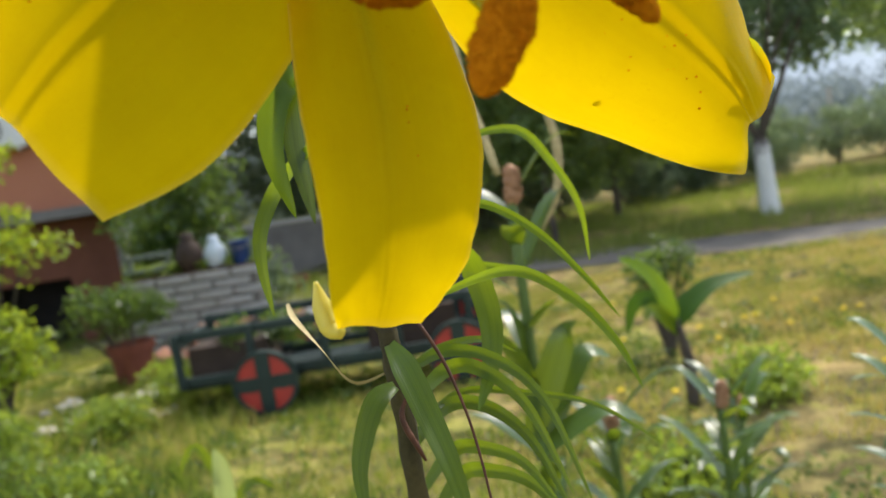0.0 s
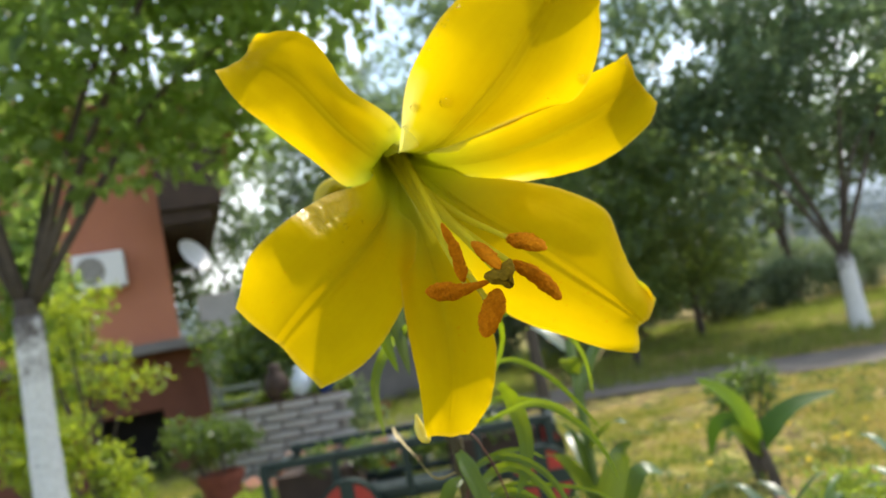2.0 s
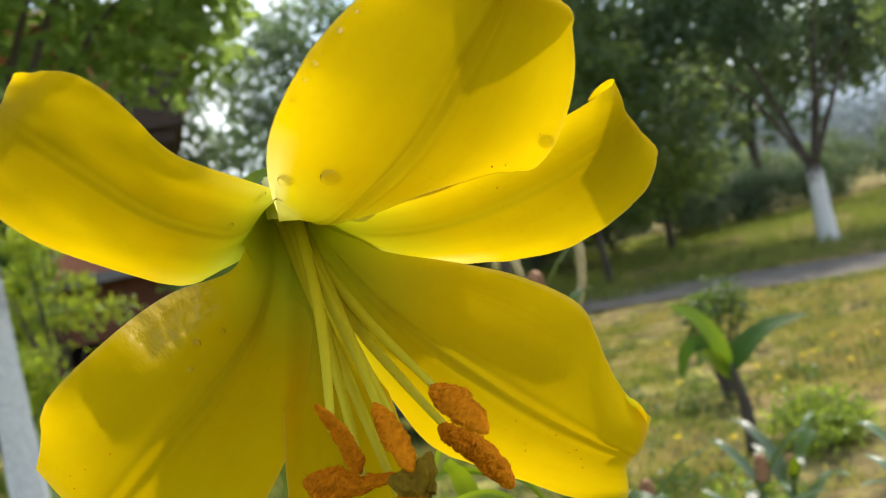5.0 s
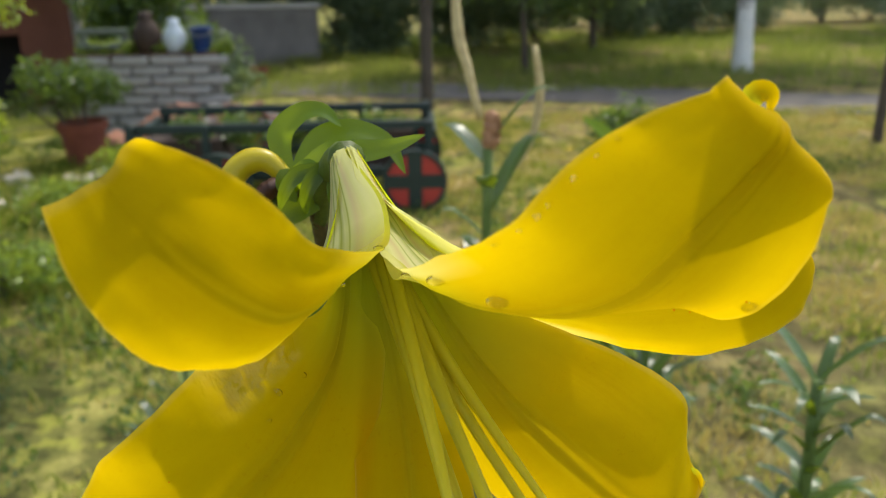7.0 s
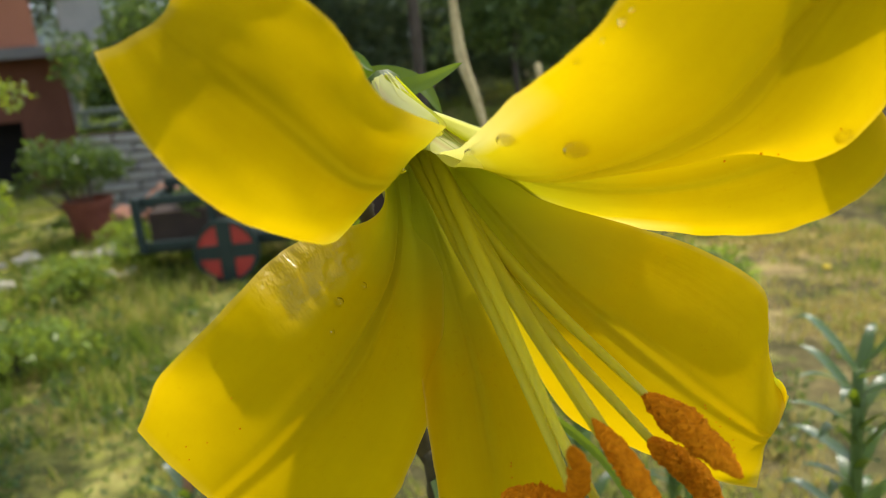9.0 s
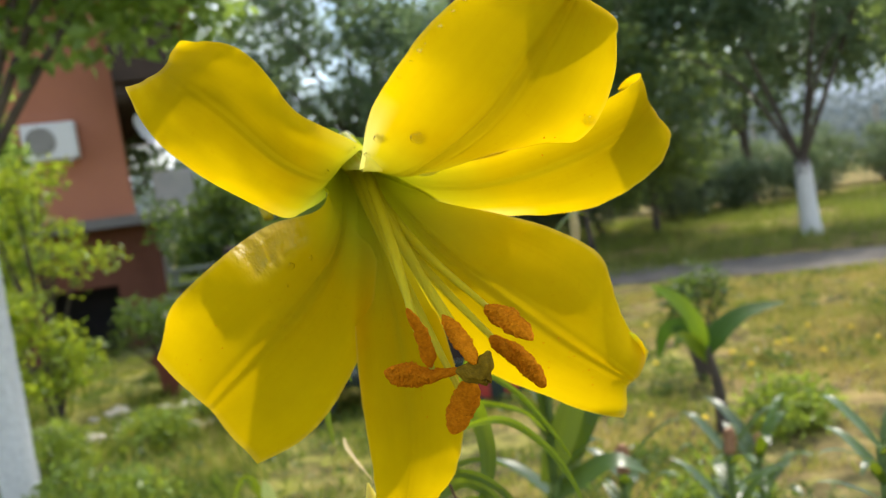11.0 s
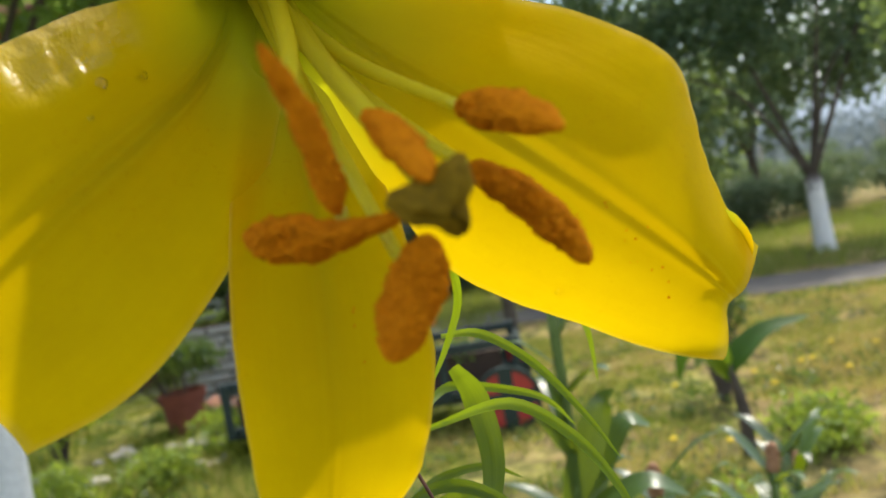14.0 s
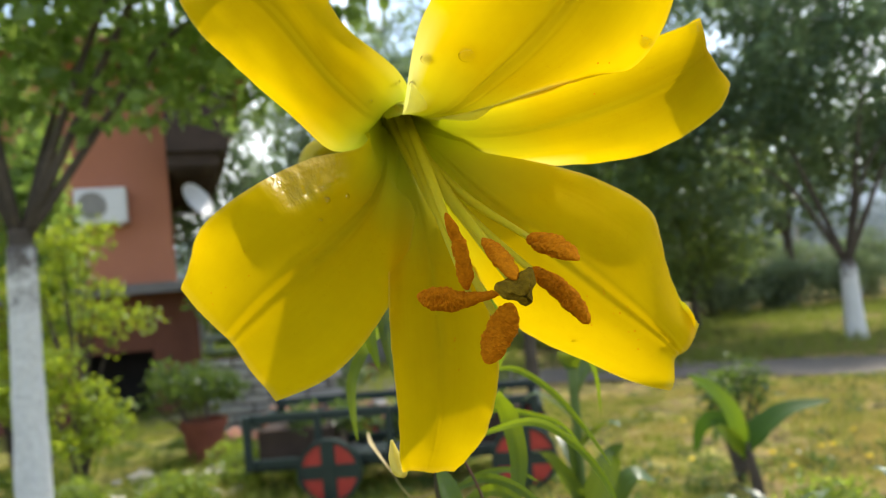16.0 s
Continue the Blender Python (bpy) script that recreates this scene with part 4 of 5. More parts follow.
for *pts, w in BRACTS:
    part("bract", blade("bract", pts, w * 0.85, BRACT, 0.35, 22, face=(0.15, -0.75, 0.6)), lily, "bright yellow-green bract below the bloom")
for pts, w in (([(-0.031, 0.2465, 1.3525), (-0.0375, 0.2425, 1.3475), (-0.0405, 0.2415, 1.3415), (-0.0410, 0.2430, 1.3350)], 0.0058), ([(-0.030, 0.2455, 1.3500), (-0.0310, 0.2410, 1.3440), (-0.0300, 0.2400, 1.3370), (-0.0280, 0.2410, 1.3310)], 0.0052), ([(-0.036, 0.2490, 1.3500), (-0.0440, 0.2460, 1.3475), (-0.0480, 0.2450, 1.3420), (-0.0500, 0.2460, 1.3360)], 0.0056)):
    part("leaf", blade("leaf", pts, w, LILYLEAF, 0.5, 14), lily, "small dark green leaf with shade put into its colour at the flower stalk")
part("leaf", blade("leaf", [(-0.0386, 0.258, 1.3343), (-0.0455, 0.256, 1.3332), (-0.0527, 0.254, 1.3306), (-0.0599, 0.252, 1.3286), (-0.067, 0.250, 1.3262)], 0.0085, LILYLEAF, 0.35), lily)
for k in range(26):
    z, an = 1.05 - 0.035 * k, k * 2.4
    dx, dy = math.cos(an), math.sin(an)
    part("leaf", blade("leaf", [(-0.013, 0.288, z), (-0.013 + 0.04 * dx, 0.288 + 0.04 * dy, z + 0.018), (-0.013 + 0.08 * dx, 0.288 + 0.08 * dy, z), (-0.013 + 0.105 * dx, 0.288 + 0.105 * dy, z - 0.04)], 0.008, LILYLEAF, 0.35, 10), lily)
# added dark leaf serves as the shaded half of the widest leaf
part("leaf", blade("leaf", [(-0.040, 0.298, 1.302), (-0.044, 0.304, 1.292), (-0.0455, 0.303, 1.280), (-0.0455, 0.299, 1.264), (-0.043, 0.293, 1.240)], 0.0125, SPENTLEAF, 0.45, 20), lily, "dark grey-green leaf standing in for a folded leaf's shaded half")
part("dry_leaf", blade("dry_leaf", [(-0.0585, 0.298, 1.213), (-0.056, 0.292, 1.208), (-0.047, 0.284, 1.197), (-0.038, 0.287, 1.183), (-0.022, 0.289, 1.186)], 0.0026, DRY, 0.5, 24, twist=3.0), lily, "withered straw-coloured leaf")
part("dry_leaf", tube("dry_leaf", [(-0.016, 0.286, 1.205), (-0.011, 0.278, 1.200), (-0.004, 0.272, 1.184), (0.001, 0.265, 1.162), (0.004, 0.255, 1.13)], (0.0007, 0.0006, 0.0004), DRYRED, 18, 6), lily, "dry red-brown leaf")
part("dry_leaf", tube("dry_leaf", [(-0.020, 0.284, 1.178), (-0.023, 0.280, 1.170), (-0.019, 0.277, 1.160), (-0.017, 0.277, 1.155)], (0.0008, 0.0012, 0.0005), DRYRED, 12, 6), lily, "dry red-brown leaf")
part("bud", tube("bud", [(-0.0490, 0.262, 1.3425), (-0.0554, 0.264, 1.3484), (-0.0617, 0.264, 1.3490), (-0.0672, 0.262, 1.3450), (-0.0692, 0.258, 1.3370), (-0.0685, 0.255, 1.3300)], (0.0028, 0.0040, 0.0046, 0.0046, 0.0040, 0.0022), BUDSKIN, 24, 12), lily, "curved yellow-green bud bending down")
# added dark body stands in for the bud's shaded hollow
part("withered_bract", capsule("withered_bract", (-0.0510, 0.257, 1.3435), (-0.0640, 0.2555, 1.3300), 0.0046, BUD_HOLLOW, (0.0005, 0, 0.0022), 5, rough=0.22), lily, "dark brown body standing in for the shaded hollow of the bud")

# ---- other lilies gone to seed ----


def seeded_lily(x, y, top, lean, count, spread, seed, broad=0.018, pod=True):
    """A spent lily: a stem with narrow leaves all the way up and a dry pod at its tip."""
    rg = random.Random(seed)
    ob = thing("spent_lily", "spent lily stem with grey-green leaves and a dry brownish seed pod" if pod else "leafy lily stem set with narrow grey-green leaves", "plant", "spent lilies", (x, y, 0))
    part("stem", tube("stem", [(0, 0, -0.01), (lean * 0.3, 0, top * 0.5), (lean, 0, top - 0.03)], (0.009, 0.008, 0.006), GREENSTEM, 16, 8), ob)
    for k in range(count):
        u = 1 - 0.75 * (k / count) ** 1.2
        z = u * (top - 0.03)
        an = k * 2.399 + rg.uniform(-0.3, 0.3)
        r = spread * rg.uniform(0.75, 1.15)
        dx, dy = math.cos(an) * r, math.sin(an) * r
        bx = lean * u
        rise = rg.uniform(0.35, 0.95) * r
        part("leaf", blade("leaf", [(bx, 0, z), (bx + dx * 0.4, dy * 0.4, z + rise * 0.6), (bx + dx * 0.75, dy * 0.75, z + rise * 0.95), (bx + dx * 1.05, dy * 1.05, z + rise * rg.uniform(0.7, 1.1))], broad * rg.uniform(0.8, 1.2), SPENTLEAF, 0.35, 9, face=(-dx, -dy, 2 * r)), ob)
    if not pod:
        return ob
    part("seed_pod", capsule("seed_pod", (lean, 0, top - 0.035), (lean * 1.05 + 0.004, 0, top + 0.016), 0.0105, POD, (0.002, 0, 0), seed, rough=0.5), ob, "dry pinkish-brown seed pod")
    return ob


tall = seeded_lily(0.075, 0.97, 1.235, 0.012, 22, 0.085, 11, 0.026)
part("dry_stalk", tube("dry_stalk", [(0.002, 0, 1.24), (-0.012, 0.01, 1.30), (-0.022, 0.02, 1.34), (-0.027, 0.03, 1.42)], (0.004, 0.006, 0.007, 0.004), DRY, 14, 8), tall, "withered straw-coloured stalk")
part("dry_stalk", tube("dry_stalk", [(0.03, 0.03, 1.15), (0.07, 0.05, 1.2), (0.083, 0.06, 1.26), (0.075, 0.06, 1.32)], (0.003, 0.005, 0.006, 0.004), DRY, 14, 8), tall, "withered straw-coloured stalk")
for base, mid, out, tip, w in (((-0.006, 0, 0.925), (0.020, -0.012, 0.985), (0.048, -0.02, 1.045), (0.064, -0.028, 1.062), 0.040), ((0.0, 0, 0.90), (0.035, 0.012, 0.965), (0.075, 0.02, 1.012), (0.105, 0.02, 1.002), 0.036), ((-0.004, 0, 0.90), (0.040, -0.02, 0.935), (0.085, -0.03, 0.955), (0.125, -0.04, 0.935), 0.036), ((0.006, 0, 1.00), (0.000, -0.01, 1.05), (-0.010, -0.02, 1.085), (-0.022, -0.03, 1.10), 0.022)):
    part("leaf", blade("leaf", [base, mid, out, tip], w, SPENTLEAF, 0.25, 16, face=(0.25, -0.47, 0.86)), tall, "broad glossy grey-green leaf")
seeded_lily(0.385, 1.28, 0.85, 0.01, 34, 0.10, 12, 0.024)
seeded_lily(0.20, 1.12, 0.90, -0.01, 34, 0.095, 13, 0.022)
seeded_lily(0.40, 0.70, 1.05, -0.01, 76, 0.065, 14, 0.015, False)
seeded_lily(0.62, 1.9, 0.62, 0.01, 26, 0.14, 15, 0.030)
seeded_lily(-0.55, 1.5, 0.55, 0.02, 22, 0.10, 16, 0.022)

# a pale young shoot among the lilies
shoot = thing("young_shoot", "pale yellow-green young shoot with a folded leaf", "plant", at=(-0.376, 1.187, 0))
part("stem", tube("stem", [(0, 0, -0.01), (0.005, 0, 0.5), (0, 0, 0.82)], (0.006, 0.005, 0.004), GREENSTEM, 12, 6), shoot)
part("leaf", blade("leaf", [(0, 0, 0.79), (0.005, 0, 0.83), (0.006, 0, 0.88), (0.0, 0, 0.91)], 0.034, PALESHOOT, 0.6, 12), shoot, "pale folded young leaf")
part("leaf", blade("leaf", [(0, 0, 0.86), (-0.016, 0, 0.905), (-0.032, 0, 0.915), (-0.056, 0, 0.88)], 0.015, LILYLEAF, 0.5, 12), shoot)
part("leaf", blade("leaf", [(0, 0, 0.80), (0.03, 0, 0.84), (0.05, 0.01, 0.85), (0.075, 0.02, 0.83)], 0.015, LILYLEAF, 0.5, 12), shoot)


# ---- ground ----
def ground_height(x, y):
    a = min(1, max(0, (-x - 1.5) / 4.0))
    b = min(1, max(0, (y - 6.5) / 5.0))
    s = (a * a * (3 - 2 * a)) * (b * b * (3 - 2 * b))
    near = math.exp(-((x * x + y * y) / 400.0))
    return -0.45 * s + 0.02 * near * noise.noise(Vector((x * 0.8, y * 0.8, 0)))


def ground_sheet():
    half = [0, 0.5, 1, 1.5, 2, 2.5, 3, 3.5, 4, 4.5, 5, 5.5, 6, 6.5, 7, 7.5, 8, 8.5, 9, 9.5, 10, 11, 12, 13, 14, 16, 18, 21, 25, 30, 40, 60, 100, 200, 500, 1500]
    xs = sorted({-h for h in half} | set(half))
    n = len(xs)
    verts = [(x, y, ground_height(x, y)) for y in xs for x in xs]
    faces = [(j * n + i, j * n + i + 1, (j + 1) * n + i + 1, (j + 1) * n + i) for j in range(n - 1) for i in range(n - 1)]
    return mesh("ground", verts, faces, GROUND)


solo("ground", ground_sheet(), "patchy sunlit lawn with dry grass and bare soil", "ground", kind="structure")


def strip(name, line, width, material, lift=0.012):
    pts = spline(line, 60)
    t = np.gradient(pts, axis=0)
    verts, faces = [], []
    for p, d in zip(pts, t):
        s = np.array((-d[1], d[0])) / math.hypot(d[0], d[1])
        for v in (-0.5, -0.25, 0, 0.25, 0.5):
            w = width * (v + 0.06 * noise.noise(Vector((p[0] * 1.3, p[1] * 1.3, v))))
            x, y = p[0] + s[0] * w, p[1] + s[1] * w
            verts.append((x, y, ground_height(x, y) + lift))
    for i in range(len(pts) - 1):
        for j in range(4):
            faces.append((i * 5 + j, i * 5 + j + 1, (i + 1) * 5 + j + 1, (i + 1) * 5 + j))
    return mesh(name, verts, faces, material)


solo("road", strip("road", [(-6, 12.3, 0), (-0.7, 10.5, 0), (2, 9.7, 0), (4.3, 8.75, 0), (9, 7.2, 0), (40, -3, 0)], 1.35, ROAD), "narrow grey gravel lane across the lawn", "road", kind="structure")


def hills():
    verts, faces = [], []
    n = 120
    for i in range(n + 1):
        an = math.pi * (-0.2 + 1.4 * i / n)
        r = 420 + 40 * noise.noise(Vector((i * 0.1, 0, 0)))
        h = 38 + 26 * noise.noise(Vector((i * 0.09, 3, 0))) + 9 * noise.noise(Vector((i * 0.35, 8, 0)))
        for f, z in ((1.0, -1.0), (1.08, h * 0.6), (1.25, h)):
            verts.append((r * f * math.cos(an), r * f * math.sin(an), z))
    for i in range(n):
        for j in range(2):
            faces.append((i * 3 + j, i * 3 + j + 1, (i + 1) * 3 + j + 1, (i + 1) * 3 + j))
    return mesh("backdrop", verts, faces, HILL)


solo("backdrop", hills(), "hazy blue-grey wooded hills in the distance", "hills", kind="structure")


# ---- trees and bushes ----
def leaves_mesh(name, clumps, per, size, spread, material, seed, droop=0.3):
    """Many small bent leaves in clumps."""
    rg = np.random.default_rng(seed)
    c = np.repeat(np.asarray(clumps), per, axis=0)
    n = len(c)
    d = rg.normal(size=(n, 3))
    d *= (spread * rg.uniform(0.25, 1, n) ** 0.6 / (np.linalg.norm(d, axis=1) + 1e-9))[:, None]
    p = c + d * np.array((1, 1, 0.75))
    ax = rg.normal(size=(n, 3))
    ax[:, 2] -= droop
    ax /= np.linalg.norm(ax, axis=1)[:, None]
    s = np.cross(ax, rg.normal(size=(n, 3)))
    s /= np.linalg.norm(s, axis=1)[:, None]
    q = np.cross(ax, s)
    ln = size * rg.uniform(0.65, 1.25, n)[:, None]
    v = np.empty((n, 5, 3))
    v[:, 0] = p
    v[:, 1] = p + ax * ln * 0.45 + s * ln * 0.30 + q * ln * 0.08
    v[:, 2] = p + ax * ln
    v[:, 3] = p + ax * ln * 0.45 - s * ln * 0.30 + q * ln * 0.08
    v[:, 4] = p + ax * ln * 0.5
    k = np.arange(n)[:, None] * 5
    f = np.concatenate([k + np.array((0, 1, 4)), k + np.array((1, 2, 4)), k + np.array((2, 3, 4)), k + np.array((3, 0, 4))])
    return mesh(name, v.reshape(-1, 3), f.tolist(), material)


def clump_points(centre, radii, count, seed, shell=0.45):
    rg = np.random.default_rng(seed)
    out = []
    while len(out) < count:
        d = rg.normal(size=3)
        d /= np.linalg.norm(d)
        r = shell + (1 - shell) * rg.uniform() ** 0.5
        r *= 0.82 + 0.36 * noise.noise(Vector(d * 1.9) + Vector((seed, 0, 0)))
        out.append(np.asarray(centre) + d * r * np.asarray(radii))
    return np.array(out)


def tree(x, y, radius, fork, centre, radii, clumps, per, leaf, spread, material, seed, limewash=0.0, limbs=7, lean=(0, 0), label="", group="orchard trees"):
    z0 = ground_height(x, y)
    ob = thing("tree", label, "tree", group, (x, y, z0))
    rg = random.Random(seed)
    fx, fy = lean
    trunk = part("trunk", tube("trunk", [(0, 0, -0.05), (fx * 0.4, fy * 0.4, fork * 0.5), (fx, fy, fork)], (radius * 1.25, radius, radius * 0.85), BARK, 18, 12, 0.05, seed), ob, "dark rough bark")
    if limewash:
        k = limewash / fork
        part("whitewash", tube("whitewash", [(0, 0, -0.04), (fx * 0.4 * k, fy * 0.4 * k, limewash * 0.5), (fx * k, fy * k, limewash)], (radius * 1.42, radius * 1.16, radius * 1.04), LIMEWASH, 18, 12, 0.04, seed + 1), trunk, "white lime coat on the lower trunk")
    c = np.array((centre[0] - x, centre[1] - y, centre[2] - z0))
    pts = clump_points(c, radii, clumps, seed)
    for k in range(limbs):
        e = pts[(k * 7) % len(pts)]
        m = (np.array((fx, fy, fork)) * 0.5 + e * 0.5) + np.array((rg.uniform(-0.2, 0.2), rg.uniform(-0.2, 0.2), 0.25))
        part("limb", tube("limb", [(fx, fy, fork - 0.08), m, e], (radius * 0.42, radius * 0.20, radius * 0.05), BARK, 14, 8, 0.05, seed + k), ob)
    part("crown", leaves_mesh("crown", pts, per, leaf, spread, material, seed), ob, "loose crown of green leaves")
    return ob


def bush(x, y, centre_z, radii, clumps, per, leaf, spread, material, seed, label, category="bush", group="garden bushes", name="bush"):
    z0 = ground_height(x, y)
    ob = thing(name, label, category, group, (x, y, z0))
    pts = clump_points((0, 0, centre_z), radii, clumps, seed, 0.2)
    for k in range(6):
        e = pts[(k * 5) % len(pts)]
        part("twig", tube("twig", [(0, 0, -0.03), e * 0.5 + np.array((0, 0, 0.05)), e], (0.02, 0.012, 0.004), BARK, 8, 6, 0.05, seed + k), ob)
    part("foliage", leaves_mesh("foliage", pts, per, leaf, spread, material, seed), ob)
    return ob


tree(-2.53, 4.05, 0.07, 1.75, (-2.35, 4.35, 3.90), (2.7, 1.25, 1.60), 265, 62, 0.115, 0.34, CROWN_L, 21, 1.66, 9, (0.03, 0.0), "young fruit tree with a whitewashed trunk beside the house", "fruit trees")
tree(4.62, 11.6, 0.106, 1.10, (4.8, 12.6, 4.1), (4.5, 1.6, 2.7), 350, 64, 0.15, 0.50, CROWN_R, 22, 1.04, 6, (-0.02, 0), "spreading orchard tree with a whitewashed trunk beyond the lane")
tree(1.63, 11.9, 0.045, 1.0, (1.5, 12.2, 2.6), (1.5, 1.2, 1.9), 125, 85, 0.12, 0.38, CROWN_M, 23, 0.0, 6, (-0.05, 0), "slim dark-leaved orchard tree by the lane")
tree(3.2, 14.8, 0.06, 0.9, (3.0, 15.0, 2.4), (2.1, 1.6, 2.1), 150, 85, 0.14, 0.45, CROWN_M, 24, 0.0, 6, (0, 0), "dense low orchard tree behind the lane")
tree(0.15, 7.7, 0.05, 2.6, (0.3, 9.4, 5.2), (1.5, 1.4, 1.3), 60, 80, 0.11, 0.40, CROWN_R, 25, 0.0, 6, (0, 0.1), "tall dark trunk standing before the lane")
tree(-1.9, 15.5, 0.15, 1.6, (-2.0, 15.5, 4.3), (2.6, 2.2, 2.4), 120, 95, 0.14, 0.5, CROWN_R, 26, 0.0, 7, (0, 0), "dark leafy tree behind the garden wall")
tree(11.2, 18.0, 0.16, 1.4, (11.2, 18.5, 4.8), (3.0, 2.2, 3.0), 120, 95, 0.15, 0.55, CROWN_R, 27, 1.0, 7, (0, 0), "broad orchard tree further along the lane")
tree(6.6, 20.0, 0.12, 1.6, (6.6, 20.0, 4.0), (1.8, 1.8, 2.4), 70, 90, 0.15, 0.5, CROWN_R, 28, 0.0, 6, (0, 0), "slender far orchard tree")
tree(3.85, 6.65, 0.035, 1.7, (3.85, 6.65, 2.3), (0.7, 0.65, 0.55), 40, 60, 0.07, 0.2, CROWN_M, 19, 0.0, 5, (0.06, 0.02), "slim young tree before the lane", "fruit trees")
tree(0.5, 20.0, 0.15, 1.6, (0.6, 20.0, 4.0), (3.0, 2.0, 2.6), 120, 90, 0.16, 0.6, CROWN_R, 29, 0.0, 6, (0, 0), "dark tree at the far side of the orchard")


tree(-6.2, 18.5, 0.16, 1.8, (-6.2, 18.5, 4.0), (2.4, 1.8, 3.0), 105, 80, 0.16, 0.6, CROWN_R, 30, 0.0, 6, (0, 0), "leafy tree rising behind the house corner")


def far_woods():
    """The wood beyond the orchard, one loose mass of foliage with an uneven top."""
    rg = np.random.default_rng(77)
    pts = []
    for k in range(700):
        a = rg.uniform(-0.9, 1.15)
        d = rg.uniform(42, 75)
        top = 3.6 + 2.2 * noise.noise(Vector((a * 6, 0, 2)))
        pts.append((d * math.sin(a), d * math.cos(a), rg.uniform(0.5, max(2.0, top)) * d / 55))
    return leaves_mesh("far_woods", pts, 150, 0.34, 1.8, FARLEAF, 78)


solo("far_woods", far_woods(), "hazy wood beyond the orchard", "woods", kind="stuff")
for k in range(16):
    ob = thing("fence_post", "grey concrete fence post along the far meadow", "fence post", "meadow fence", (3.5 + 1.7 * k, 26 - 0.25 * k, 0))
    part("post", block("post", (0.11, 0.11, 2.0), CONCRETE), ob, m=pose(0, 0, 0.98))
    part("cap", block("cap", (0.13, 0.13, 0.05), CONCRETE), ob, m=pose(0, 0, 2.0))


def spray_shrub(x, y, top, reach, count, seed, label, lean=(0.0, 0.0)):
    """A loose shrub: thin arching branches that carry small leaves in flat sprays."""
    z0 = ground_height(x, y)
    ob = thing("shrub", label, "shrub", "garden bushes", (x, y, z0))
    rg = random.Random(seed)
    pts = []
    for k in range(count):
        an = k * 2.4 + rg.uniform(-0.4, 0.4)
        r = reach * rg.uniform(0.45, 1.0)
        h = top * rg.uniform(0.55, 1.0)
        ex, ey = math.cos(an) * r + lean[0], math.sin(an) * r * 0.6 + lean[1]
        line = spline([(0, 0, -0.03), (ex * 0.25, ey * 0.25, h * 0.55), (ex * 0.65, ey * 0.65, h * 0.92), (ex, ey, h * rg.uniform(0.82, 1.0))], 40)
        part("branch", tube("branch", line[::13], (0.013, 0.008, 0.003), BARK, 12, 5, 0.05, seed + k), ob)
        for j in range(19, 40):
            w = 0.07 + 0.10 * math.sin(math.pi * (j - 19) / 21)
            for _ in range(2):
                pts.append((line[j][0] + rg.uniform(-w, w), line[j][1] + rg.uniform(-w, w), line[j][2] + rg.gauss(0, 0.035)))
    part("foliage", leaves_mesh("foliage", pts, 5, 0.05, 0.055, SHRUB, seed, -0.1), ob, "small yellow-green leaves in loose sprays")
    return ob


spray_shrub(-3.36, 6.1, 2.12, 0.66, 12, 31, "loose yellow-green shrub on thin stems beside the whitewashed tree")
spray_shrub(-4.05, 6.3, 2.0, 0.55, 10, 32, "loose yellow-green shrub on thin stems beside the whitewashed tree")
spray_shrub(-3.45, 5.5, 1.15, 0.45, 9, 37, "low yellow-green shrub at the foot of the whitewashed tree")
spray_shrub(-3.0, 5.4, 0.8, 0.4, 7, 38, "low yellow-green shrub at the foot of the whitewashed tree")
bush(-4.0, 6.75, 2.0, (0.34, 0.40, 1.5), 120, 55, 0.08, 0.19, CROWN_L, 34, "tall dense green shrub standing against the house", "shrub")
bush(-4.3, 5.6, 0.30, (0.5, 0.4, 0.26), 34, 45, 0.05, 0.13, HERB, 35, "low light-green plants under the shrub", "shrub")
bush(-2.55, 6.5, 0.62, (0.48, 0.40, 0.20), 40, 60, 0.05, 0.14, BUSH, 33, "feathery green plant growing in a terracotta pot", "potted plant", "garden bushes", "pot_plant")
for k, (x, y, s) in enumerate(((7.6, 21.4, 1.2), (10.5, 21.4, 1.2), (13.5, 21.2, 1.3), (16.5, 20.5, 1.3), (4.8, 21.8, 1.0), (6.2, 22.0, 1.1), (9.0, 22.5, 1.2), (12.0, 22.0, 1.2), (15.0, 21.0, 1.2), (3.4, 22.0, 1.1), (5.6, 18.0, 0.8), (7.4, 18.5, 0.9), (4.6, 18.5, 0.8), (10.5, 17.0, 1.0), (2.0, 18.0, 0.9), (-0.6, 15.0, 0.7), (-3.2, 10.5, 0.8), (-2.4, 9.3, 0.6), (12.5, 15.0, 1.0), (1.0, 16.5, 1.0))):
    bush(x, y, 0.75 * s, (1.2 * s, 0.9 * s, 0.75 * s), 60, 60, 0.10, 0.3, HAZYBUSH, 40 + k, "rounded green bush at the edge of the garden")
# bushes beyond 12 m get the leaf colour with haze in it
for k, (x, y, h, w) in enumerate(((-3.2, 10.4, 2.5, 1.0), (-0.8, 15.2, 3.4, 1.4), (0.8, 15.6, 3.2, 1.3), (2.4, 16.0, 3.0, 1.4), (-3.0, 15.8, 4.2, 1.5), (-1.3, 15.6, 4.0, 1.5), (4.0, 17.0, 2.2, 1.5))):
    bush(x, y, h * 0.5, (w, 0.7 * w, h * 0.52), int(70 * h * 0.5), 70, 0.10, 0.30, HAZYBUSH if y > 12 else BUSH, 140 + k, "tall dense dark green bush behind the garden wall")
